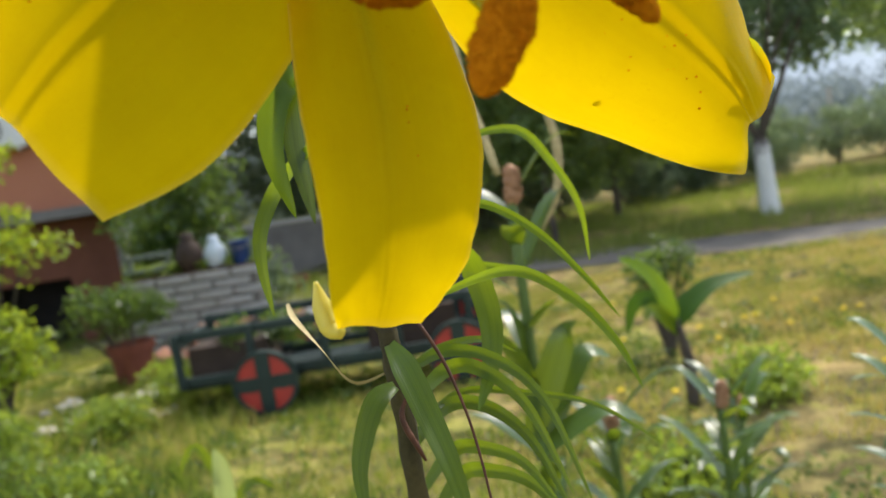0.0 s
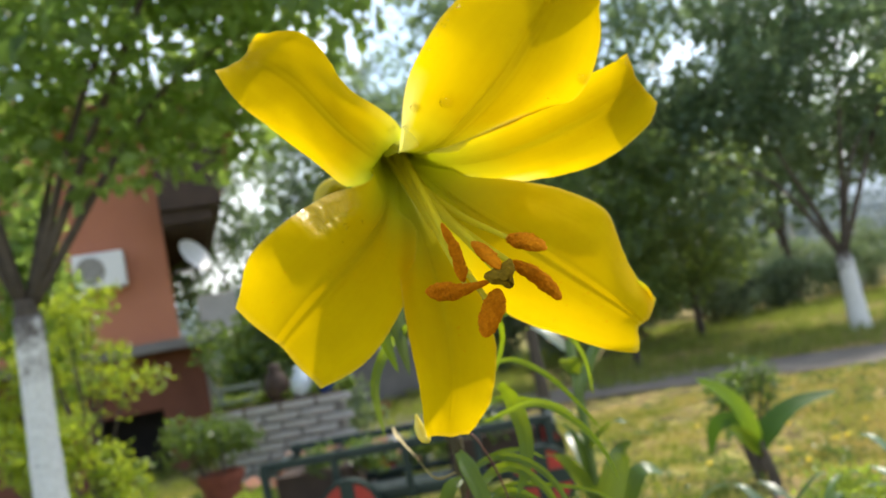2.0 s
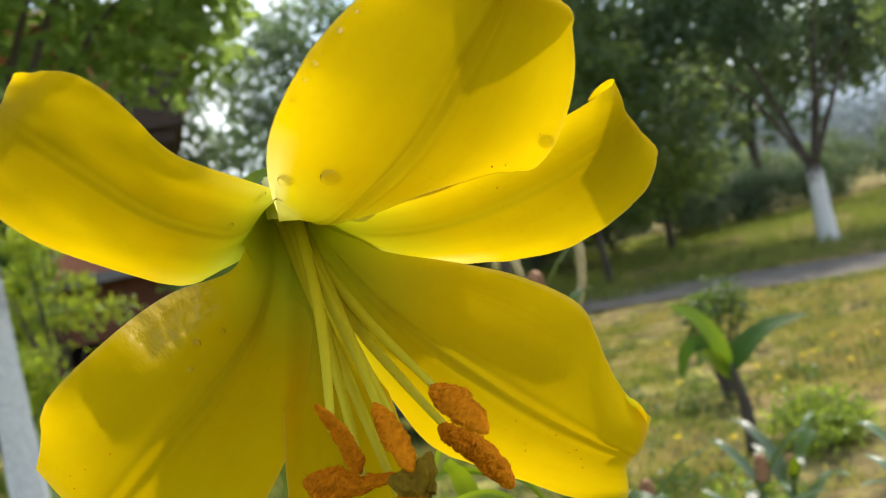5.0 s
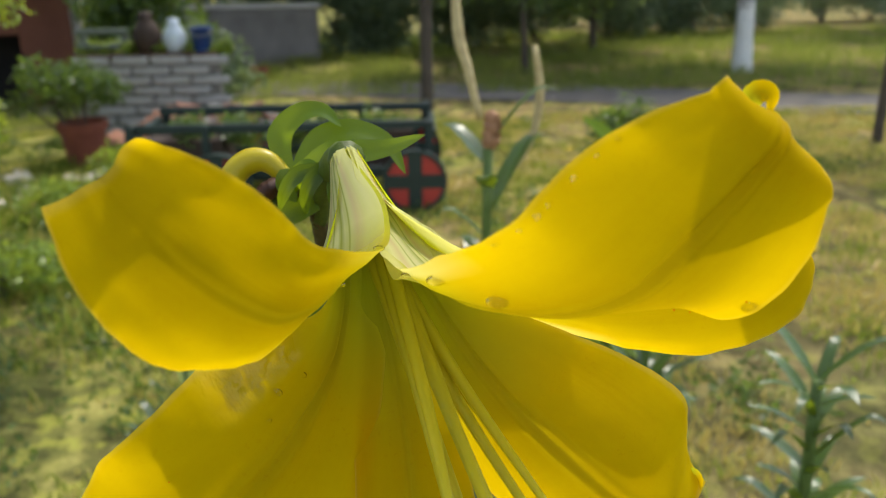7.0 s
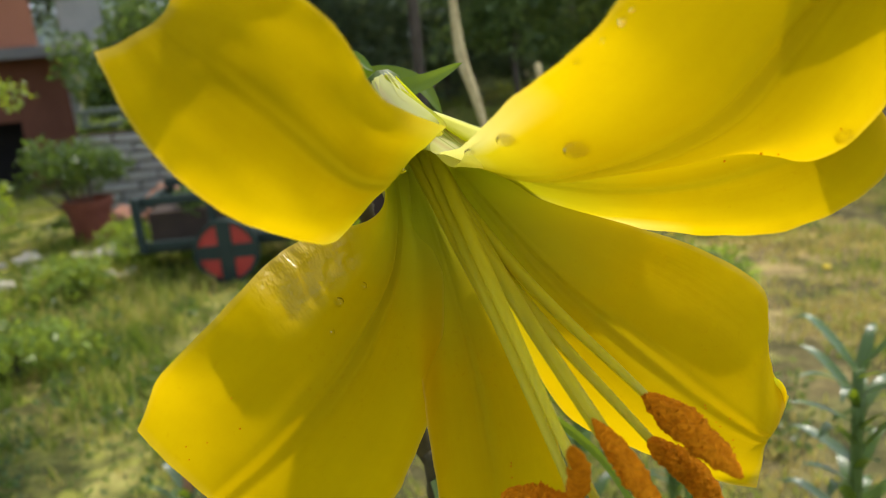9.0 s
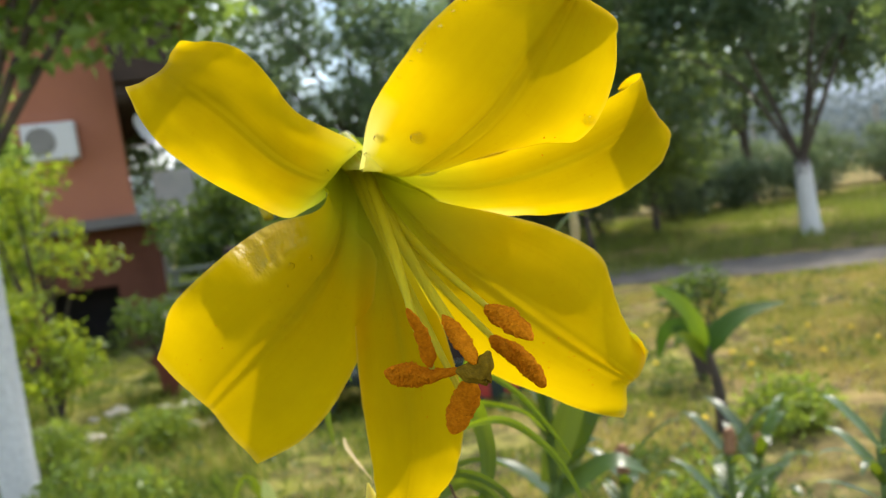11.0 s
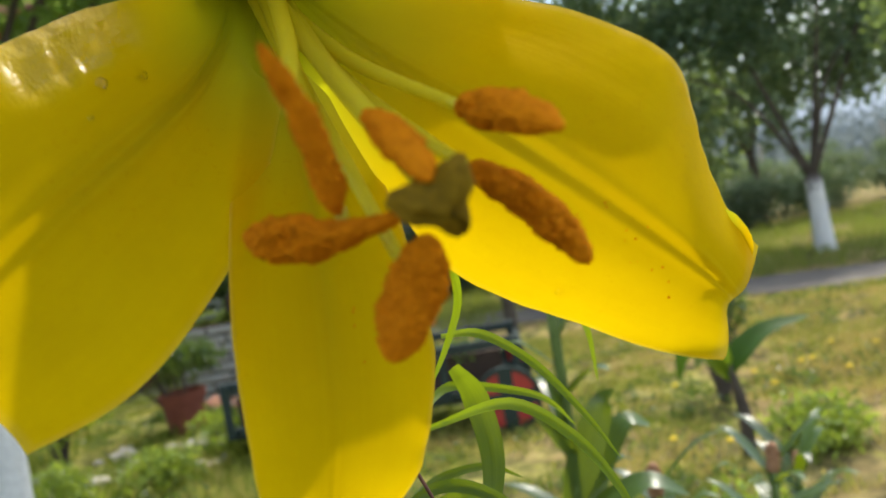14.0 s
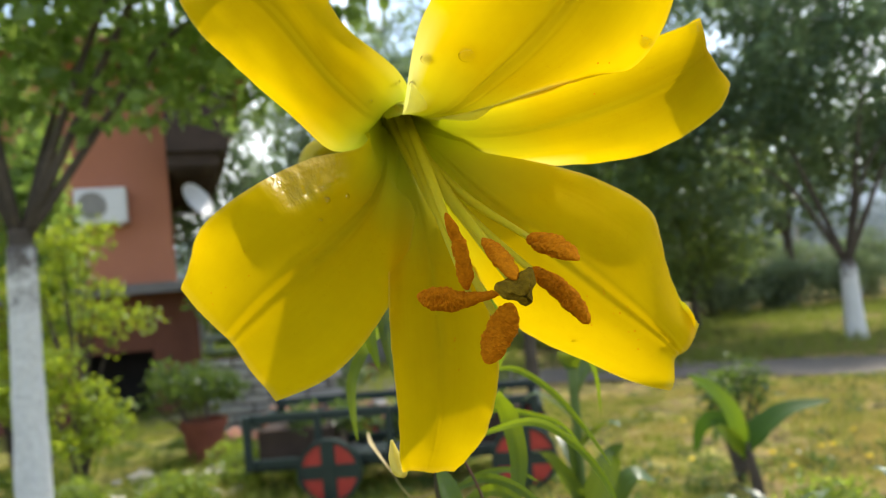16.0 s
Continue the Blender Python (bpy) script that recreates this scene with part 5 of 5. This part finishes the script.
for k, (x, y, s) in enumerate(((-1.9, 5.6, 0.28), (-1.45, 5.7, 0.22), (-2.1, 4.9, 0.22), (1.35, 3.75, 0.2), (-2.6, 4.4, 0.3), (-1.9, 3.6, 0.25), (0.75, 2.9, 0.16))):
    bush(x, y, 0.5 * s, (1.2 * s, 1.0 * s, 0.7 * s), 24, 60, 0.04, 0.12, HERB, 60 + k, "low clump of green garden herbs", "plant", "low garden clumps", "herb_clump")


bush(1.22, 4.75, 0.52, (0.22, 0.18, 0.18), 26, 50, 0.035, 0.10, BUSH, 75, "fuzzy grey-green plant behind the canna", "plant", "low garden clumps", "herb_clump")


# ---- the leafy canna by the lane ----
canna = thing("canna_plant", "young canna with broad bright green leaves on a brown stalk", "plant", at=(1.05, 3.8, 0))
part("stalk", tube("stalk", [(0, 0, -0.01), (0.0, 0, 0.22), (-0.03, 0, 0.42)], (0.035, 0.028, 0.016), BARK, 10, 8), canna, "brown dry stalk")
part("leaf", blade("leaf", [(-0.03, 0, 0.38), (-0.08, 0, 0.56), (-0.16, -0.02, 0.68), (-0.27, -0.04, 0.76)], 0.10, CANNA, 0.3, 14, face=(0.3, -1, 0.6)), canna, "bright yellow-green leaf with sunlight put into its colour")
part("leaf", blade("leaf", [(-0.03, 0, 0.40), (0.05, 0, 0.49), (0.17, 0, 0.56), (0.36, 0, 0.59)], 0.13, CANNA_SHADE, 0.5, 14, face=(0, -0.5, 1)), canna, "dark green leaf with shade put into its colour")
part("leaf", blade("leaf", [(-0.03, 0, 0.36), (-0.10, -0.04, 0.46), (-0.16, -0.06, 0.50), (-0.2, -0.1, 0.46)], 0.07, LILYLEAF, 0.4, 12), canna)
part("leaf", blade("leaf", [(-0.03, 0, 0.36), (-0.12, 0.06, 0.52), (-0.2, 0.1, 0.50), (-0.24, 0.12, 0.36)], 0.09, CANNA_SHADE, 0.4, 12), canna, "dark green leaf with shade put into its colour")


# ---- painted garden cart ----
def wheel(parent, m, radius):
    w = part("wheel", tyre_mesh(radius), parent, "round dark rim with a green cross", m)
    for k in range(4):
        bm = bmesh.new()
        a0 = k * math.pi / 2
        vs0, vs1 = [], []
        for z, lst in ((-0.012, vs0), (0.012, vs1)):
            lst.append(bm.verts.new((0.03 * math.cos(a0 + math.pi / 4), 0.03 * math.sin(a0 + math.pi / 4), z)))
            for j in range(9):
                a = a0 + math.pi / 2 * j / 8
                lst.append(bm.verts.new((radius * 0.9 * math.cos(a), radius * 0.9 * math.sin(a), z)))
        bm.faces.new(vs1)
        bm.faces.new(vs0[::-1])
        for i in range(len(vs0)):
            j = (i + 1) % len(vs0)
            bm.faces.new((vs0[i], vs0[j], vs1[j], vs1[i]))
        part("panel", from_bm("panel", bm, CARTRED), w, "red painted wheel panel")
    for k in range(2):
        bm = bmesh.new()
        deep = 0.022 + 0.004 * k
        box(bm, -radius * 0.93, -0.042, -deep, radius * 0.93, 0.042, deep, pose(0, 0, 0, 0, 0, 90 * k))
        part("spoke", from_bm("spoke", bm, CARTGREEN), w, "dark green cross bar")
    return w


def tyre_mesh(radius):
    bm = bmesh.new()
    n = 40
    ring = []
    for r, z in ((radius * 0.88, -0.03), (radius, -0.03), (radius, 0.03), (radius * 0.88, 0.03)):
        ring.append([bm.verts.new((r * math.cos(2 * math.pi * k / n), r * math.sin(2 * math.pi * k / n), z)) for k in range(n)])
    for i in range(4):
        for k in range(n):
            a, b = ring[i], ring[(i + 1) % 4]
            bm.faces.new((a[k], a[(k + 1) % n], b[(k + 1) % n], b[k]))
    bmesh.ops.recalc_face_normals(bm, faces=bm.faces)
    return from_bm("wheel", bm, CARTGREEN)


cart = thing("garden_cart", "decorative dark green wooden garden cart with red and green wheels", "cart", at=(-1.72, 5.02, 0))
CL, CW = 1.85, 0.72
for side in (0, 1):
    y = side * CW
    for z, name in ((0.52, "top_rail"), (0.24, "bottom_rail")):
        part(name, block(name, (CL, 0.04, 0.055), CARTGREEN), cart, m=pose(CL / 2, y, z))
    n = 4
    for k in range(n + 1):
        part("post", block("post", (0.045, 0.045, 0.34), CARTGREEN), cart, m=pose(0.03 + (CL - 0.06) * k / n, y + (0.043 if side else -0.043), 0.38))
for k in range(6):
    part("floor_board", block("floor_board", (CL, 0.09, 0.025), CARTGREEN), cart, m=pose(CL / 2, 0.06 + 0.1 * k, 0.20))
for x in (0.0, CL):
    part("end_rail", block("end_rail", (0.04, CW, 0.055), CARTGREEN), cart, m=pose(x, CW / 2, 0.46))
for x in (0.55, CL - 0.12):
    part("axle", tube("axle", [(x, -0.14, 0.195), (x, CW / 2, 0.195), (x, CW + 0.14, 0.195)], (0.02, 0.02), RUBBER, 4, 8), cart)
    for y in (-0.12, CW + 0.12):
        wheel(cart, pose(x, y, 0.195, 90), 0.195)
part("planter_box", block("planter_box", (0.5, 0.4, 0.2), TIMBER), cart, "dark wooden planter box", pose(0.28, CW / 2, 0.32))
part("planter_box", block("planter_box", (0.56, 0.42, 0.24), TIMBER), cart, "dark wooden planter box", pose(1.45, CW / 2, 0.34))
for k in range(5):
    bush_pts = clump_points((0, 0, 0.1), (0.16, 0.14, 0.12), 12, 80 + k, 0.2)
    ob = solo("cart_plant", leaves_mesh("cart_plant", bush_pts, 40, 0.045, 0.08, BUSH, 80 + k), "leafy green plant growing in the garden cart", "plant", "plants in the cart")
    ob.location = (-1.42 + 0.3 * k, 5.32, 0.36)


# ---- pot, stones and lawn flowers ----
def pot_mesh(r, h):
    prof = ((r * 0.80, 0), (r * 0.95, h * 0.8), (r * 1.05, h * 0.8), (r * 1.08, h), (r * 0.95, h), (r * 0.88, h * 0.85))
    n = 28
    verts = [(q * math.cos(2 * math.pi * k / n), q * math.sin(2 * math.pi * k / n), z) for q, z in prof for k in range(n)]
    faces = [(i * n + k, i * n + (k + 1) % n, (i + 1) * n + (k + 1) % n, (i + 1) * n + k) for i in range(len(prof) - 1) for k in range(n)]
    faces += [tuple(range(n))[::-1], tuple((len(prof) - 1) * n + k for k in range(n))]
    return mesh("flower_pot", verts, faces, TERRA, False)


solo("flower_pot", pot_mesh(0.175, 0.34), "round terracotta flower pot on the lawn", "flower pot", m=pose(-2.55, 6.5, 0))
rg = random.Random(8)
for k in range(26):
    bm = bmesh.new()
    bmesh.ops.create_icosphere(bm, subdivisions=2, radius=1.0)
    for v in bm.verts:
        v.co += Vector(noise.noise_vector(v.co * 1.3 + Vector((k * 3, 0, 0)))) * 0.35
    s = rg.uniform(0.03, 0.085)
    bmesh.ops.scale(bm, vec=(s * 1.3, s, s * 0.6), verts=bm.verts)
    x, y = -1.9 - rg.uniform(0, 1.6), 5.4 + rg.uniform(-0.5, 0.9)
    solo("stone", from_bm("stone", bm, STONE), "pale rough garden stone on the ground", "stone", "edging stones", m=pose(x, y, ground_height(x, y) + s * 0.3))
for k in range(22):
    x, y = rg.uniform(0.7, 3.6), rg.uniform(3.6, 6.4)
    if k < 6:
        x, y = (1.5 + 0.08 * (k % 3), 1.9 + 0.07 * (k % 2), 2.35)[k % 3], 4.75 + 0.12 * k
    ob = thing("dandelion", "small yellow flower in the lawn", "flower", "yellow lawn flowers", (x, y, ground_height(x, y)))
    part("stem", tube("stem", [(0, 0, -0.01), (0, 0, 0.04), (0.005, 0, 0.07)], (0.003, 0.002), GREENSTEM, 5, 5), ob)
    bm = bmesh.new()
    bmesh.ops.create_icosphere(bm, subdivisions=2, radius=0.018, matrix=Matrix.Translation((0.005, 0, 0.075)) @ Matrix.Diagonal((1, 1, 0.55, 1)))
    for v in bm.verts:
        v.co += Vector(noise.noise_vector(v.co * 300)) * 0.003
    part("bloom", from_bm("bloom", bm, YELLOW), ob)


def grass(seed, count, x0, x1, y0, y1, height, name, label, material=BLADE):
    rg = np.random.default_rng(seed)
    x = rg.uniform(x0, x1, count * 3)
    y = rg.uniform(y0, y1, count * 3)
    keep = [i for i in range(count * 3) if noise.noise(Vector((x[i] * 1.1, y[i] * 1.1, 5))) + 0.6 * noise.noise(Vector((x[i] * 4.5, y[i] * 4.5, 8))) + rg.uniform(-0.3, 0.42) > 0][:count]
    verts, faces = [], []
    for i in keep:
        px, py = x[i], y[i]
        pz = ground_height(px, py)
        a = rg.uniform(0, 6.28)
        h = height * rg.uniform(0.4, 1.2)
        w = 0.0045
        dx, dy = math.cos(a), math.sin(a)
        bx, by = rg.normal(0, 0.35, 2) * h
        n = len(verts)
        verts += [(px - dx * w, py - dy * w, pz - 0.005), (px + dx * w, py + dy * w, pz - 0.005), (px + bx * 0.4 + dx * w * 0.8, py + by * 0.4 + dy * w * 0.8, pz + h * 0.6), (px + bx * 0.4 - dx * w * 0.8, py + by * 0.4 - dy * w * 0.8, pz + h * 0.6), (px + bx, py + by, pz + h)]
        faces += [(n, n + 1, n + 2, n + 3), (n + 3, n + 2, n + 4)]
    solo(name, mesh(name, verts, faces, material), label, "grass", kind="stuff")


def weeds():
    """Small broad-leaved weeds scattered through the lawn in loose patches."""
    rg = np.random.default_rng(55)
    pts = []
    while len(pts) < 900:
        x, y = rg.uniform(-4.2, 4.5), rg.uniform(0.9, 8.0)
        if noise.noise(Vector((x * 0.9, y * 0.9, 9))) + 0.25 * (1 if x < -0.3 else -0.2) > rg.uniform(-0.15, 0.45):
            pts.append((x, y, ground_height(x, y) + 0.025))
    return leaves_mesh("lawn_weeds", pts, 26, 0.032, 0.085, BUSH, 56, -0.6)


solo("lawn_weeds", weeds(), "low broad-leaved green weeds in the lawn", "weeds", kind="stuff")
grass(1, 110000, -4.5, 4.8, 1.0, 8.4, 0.045, "lawn_grass", "short uneven lawn grass, partly dry")
grass(2, 9000, -4.5, -1.2, 2.2, 6.5, 0.12, "tall_grass", "taller sunlit grass near the shrubs")
grass(3, 60000, -6, 16, 9.8, 19, 0.16, "meadow_grass", "longer fresh green grass under the orchard trees", MEADOW)

# ---- the house ----
HX, HY, HZ = -5.15, 12.5, -0.45
house = thing("house", "two-storey house with salmon plaster above a russet lower wall", "house", at=(HX, HY, HZ))
house.rotation_euler = (0, 0, radians(22.0))


def slab(name, x0, y0, z0, x1, y1, z1, material, label="", parent=None):
    bm = bmesh.new()
    box(bm, x0, y0, z0, x1, y1, z1)
    bmesh.ops.bevel(bm, geom=list(bm.edges), offset=0.008, segments=1, affect="EDGES")
    return part(name, from_bm(name, bm, material), parent or house, label)


slab("upper_wall", -6.0, 0.0, 2.10, 0.0, 7.0, 5.6, PLASTER, "salmon pink plastered upper wall")
slab("lower_wall", -6.0, 0.35, 0.0, -1.45, 7.0, 1.94, PLASTER_LOW, "russet plastered lower wall, its colour darkened for shade under the ledge")
slab("lower_wall", -0.42, 0.35, 0.0, 0.3, 7.0, 1.94, PLASTER_LOW, "russet plastered lower wall, its colour darkened for shade under the ledge")
slab("lower_wall", -1.45, 0.35, 1.05, -0.42, 7.0, 1.94, PLASTER_LOW, "russet plastered lower wall, its colour darkened for shade under the ledge")
# added near-black panel imitates the unlit cellar behind the opening
slab("dark_doorway", -1.45, 1.0, 0.0, -0.42, 1.1, 1.05, DARK, "near-black panel imitating the unlit inside of the open cellar doorway")
slab("ledge", -6.0, -0.25, 1.943, 0.75, 0.9, 2.097, SLATE, "grey concrete ledge above the lower storey")
slab("column", 0.52, -0.35, 0.0, 0.68, -0.19, 1.94, CONCRETE, "pale grey column")
for k in range(14):
    slab("rafter", 0.003, -0.9 + 0.55 * k, 3.75, 0.75, -0.8 + 0.55 * k, 3.95, TIMBER, "dark timber rafter")
slab("parapet", 0.35, 0.3, 2.1, 0.95, 0.42, 2.72, CONCRETE, "pale parapet on the ledge")
slab("side_wall", 0.004, 0.5, 0.0, 0.45, 0.7, 1.94, CONCRETE, "grey plastered side wall")
slab("roof", -6.8, -1.0, 5.602, 1.5, 8.0, 5.8, CLAY, "clay tile roof edge")
slab("balcony_roof", 0.003, -1.0, 3.953, 0.9, 7.0, 4.9, TIMBER, "dark timber eave")
slab("gutter", 0.903, -1.0, 4.75, 1.02, 7.0, 4.87, TIMBER)

ac = thing("air_conditioner", "white outdoor air conditioning unit mounted on the salmon wall", "air conditioner", at=(-6.02, 12.02, 2.86))
ac.rotation_euler = (0, 0, radians(22.0))
part("case", block("case", (0.74, 0.30, 0.54), WHITE, 0.02), ac)
bm = bmesh.new()
bmesh.ops.create_cone(bm, cap_ends=True, segments=32, radius1=0.21, radius2=0.21, depth=0.012, matrix=pose(-0.12, -0.157, 0, 90))
part("fan_grille", from_bm("fan_grille", bm, CONCRETE), ac, "grey round fan grille")
for k in range(5):
    part("ring", tube("ring", [(-0.12 + (0.04 + 0.036 * k) * math.cos(a), -0.168, (0.04 + 0.036 * k) * math.sin(a)) for a in np.linspace(0, 2 * math.pi, 17)], (0.004, 0.004), DARK, 40, 5), ac)
for x in (-0.25, 0.25):
    part("bracket", block("bracket", (0.04, 0.42, 0.04), WHITE), ac, m=pose(x, 0.05, -0.29))

dish = thing("satellite_dish", "white satellite dish beside the house corner", "satellite dish", at=(-4.75, 12.6, 2.9))


def dish_mesh():
    verts, faces = [], []
    n, m = 28, 8
    for i in range(m + 1):
        r = 0.27 * i / m
        for k in range(n):
            verts.append((r * math.cos(2 * math.pi * k / n), 1.2 * r * r, 1.15 * r * math.sin(2 * math.pi * k / n)))
    for i in range(m):
        for k in range(n):
            faces.append((i * n + k, i * n + (k + 1) % n, (i + 1) * n + (k + 1) % n, (i + 1) * n + k))
    return mesh("reflector", verts, faces, WHITE)


part("reflector", dish_mesh(), dish, m=pose(0.02, -0.15, -0.06, 30, 0, -115))
part("arm", tube("arm", [(-0.4, 0.1, -0.2), (-0.1, 0.1, -0.2), (0, 0, 0)], (0.02, 0.02), CONCRETE, 10, 8), dish, "grey mounting arm")

# ---- garden wall with things on it ----
WX0, WX1, WY, WZ = -3.0, -1.72, 7.6, 0.74
wall = thing("garden_wall", "low grey brick garden wall with a planted top", "wall", at=(WX0, WY, 0), kind="structure")
part("core", block("core", (WX1 - WX0 - 0.02, 0.20, 0.95), MORTAR, 0.0), wall, "recessed mortar", pose((WX1 - WX0) / 2, 0.132, 0.20))
brick = block("brick", (0.322, 0.06, 0.068), BRICK, 0.008)
for row in range(10):
    off = 0.0 if row % 2 else -0.172
    for k in range(6):
        x = 0.172 + off + 0.347 * k
        if 0.1 < x < WX1 - WX0 - 0.05:
            part("brick", brick, wall, m=pose(x, 0.012 + rg.uniform(-0.004, 0.004), -0.15 + 0.088 * row + 0.04, 0, 0, rg.uniform(-0.6, 0.6)))
part("soil_bed", block("soil_bed", (WX1 - WX0, 0.26, 0.07), SOIL, 0.015), wall, "dark soil and moss along the top", pose((WX1 - WX0) / 2, 0.13, 0.705))
for k in range(7):
    pts = clump_points((0, 0, 0.05), (0.12, 0.09, 0.07), 10, 100 + k, 0.2)
    solo("wall_plant", leaves_mesh("wall_plant", pts, 40, 0.035, 0.06, HERB, 100 + k), "small leafy plant growing on the garden wall", "plant", "plants on the wall", m=pose(WX0 + 0.12 + 0.2 * k, WY + 0.13, 0.73))


def urn(name, x, z, r, h, material, label):
    prof = ((r * 0.55, 0), (r * 0.9, h * 0.2), (r, h * 0.45), (r * 0.7, h * 0.7), (r * 0.42, h * 0.82), (r * 0.5, h * 0.95), (r * 0.3, h))
    n = 20
    verts = [(q * math.cos(2 * math.pi * k / n), q * math.sin(2 * math.pi * k / n), zz) for q, zz in prof for k in range(n)]
    faces = [(i * n + k, i * n + (k + 1) % n, (i + 1) * n + (k + 1) % n, (i + 1) * n + k) for i in range(len(prof) - 1) for k in range(n)]
    faces += [tuple(range(n))[::-1], tuple((len(prof) - 1) * n + k for k in range(n))]
    solo(name, mesh(name, verts, faces, material), label, "garden ornament", "ornaments on the wall", m=pose(x, WY + 0.13, z))


urn("garden_ornament", -2.34, 0.735, 0.13, 0.36, TIMBER, "dark rounded garden ornament on the wall")
urn("garden_ornament", -2.10, 0.735, 0.11, 0.30, PALE, "pale blue glazed garden ornament on the wall")
planter_rail = thing("planter_rail", "low grey-green wooden rail standing on the garden wall", "rail", at=(-2.9, WY + 0.13, 0.735))
for x in (0.0, 0.36):
    part("post", block("post", (0.05, 0.05, 0.22), RAILGREEN), planter_rail, m=pose(x, 0, 0.11))
for z in (0.07, 0.20):
    part("bar", block("bar", (0.46, 0.03, 0.045), RAILGREEN), planter_rail, m=pose(0.18, -0.042, z))


def bucket(x, y, z, r, h):
    """A tapered bucket with a rolled rim and a wire handle."""
    prof = ((r * 0.76, 0), (r * 0.80, h * 0.03), (r * 0.97, h * 0.90), (r * 1.06, h * 0.91), (r * 1.06, h), (r * 0.96, h), (r * 0.92, h * 0.85))
    n = 28
    verts = [(q * math.cos(2 * math.pi * k / n), q * math.sin(2 * math.pi * k / n), zz) for q, zz in prof for k in range(n)]
    faces = [(i * n + k, i * n + (k + 1) % n, (i + 1) * n + (k + 1) % n, (i + 1) * n + k) for i in range(len(prof) - 1) for k in range(n)]
    faces += [tuple(range(n))[::-1], tuple((len(prof) - 1) * n + k for k in range(n))]
    ob = thing("bucket", "blue plastic bucket standing on the garden wall", "bucket", at=(x, y, z))
    part("body", mesh("body", verts, faces, BLUE), ob)
    part("handle", tube("handle", [(-r * 1.05, 0, h * 0.93), (-r * 0.8, -r * 0.7, h * 0.75), (0, -r * 1.05, h * 0.66), (r * 0.8, -r * 0.7, h * 0.75), (r * 1.05, 0, h * 0.93)], (0.004, 0.004), CONCRETE, 16, 6), ob, "grey wire handle")


bucket(-1.86, WY + 0.13, 0.738, 0.10, 0.22)
# clutter on the grass past the end of the wall
solo("flower_pot", pot_mesh(0.12, 0.20), "bright terracotta flower pot standing past the garden wall", "flower pot", m=pose(-2.05, 11.6, ground_height(-2.05, 11.6)))
canister = thing("water_canister", "white plastic water canister standing past the garden wall", "canister", at=(-2.55, 11.5, ground_height(-2.55, 11.5)))
part("body", block("body", (0.26, 0.18, 0.34), WHITE, 0.03), canister, m=pose(0, 0, 0.17))
part("neck", tube("neck", [(0.07, 0, 0.33), (0.07, 0, 0.36), (0.07, 0, 0.40)], (0.03, 0.03), WHITE, 4, 12), canister)
part("cap", tube("cap", [(0.07, 0, 0.395), (0.07, 0, 0.41), (0.07, 0, 0.43)], (0.036, 0.036), BLUE, 4, 12), canister, "blue screw cap")
part("handle", tube("handle", [(-0.10, 0, 0.33), (-0.09, 0, 0.39), (-0.03, 0, 0.40), (0.01, 0, 0.33)], (0.014, 0.014), WHITE, 10, 8), canister)
# a plain grey wall closing the garden behind the clutter
back_wall = thing("yard_wall", "plain grey plastered yard wall with a flat coping", "wall", at=(-4.0, 14.3, -0.45), kind="structure")
part("wall_body", block("wall_body", (2.5, 0.22, 1.3), SLATE), back_wall, m=pose(1.25, 0, 0.65))
part("coping", block("coping", (2.6, 0.30, 0.07), CONCRETE), back_wall, "flat grey coping", pose(1.25, 0, 1.337))
# a low heap of broken clay tiles by the wall
for k in range(90):
    x, y = -1.75 + rg.uniform(-0.75, 0.75), 7.2 + rg.uniform(-0.3, 0.3)
    z = ground_height(x, y) + rg.uniform(0.01, 0.36) * math.exp(-((x + 1.75) ** 2) * 1.5)
    solo("roof_tile", block("roof_tile", (0.2, 0.12, 0.018), CLAY if k % 4 else STONE, 0.003), "broken clay tile in a low heap", "tile", "heap of broken tiles", m=pose(x, y, z, rg.uniform(-25, 25), rg.uniform(-25, 25), rg.uniform(0, 180)))
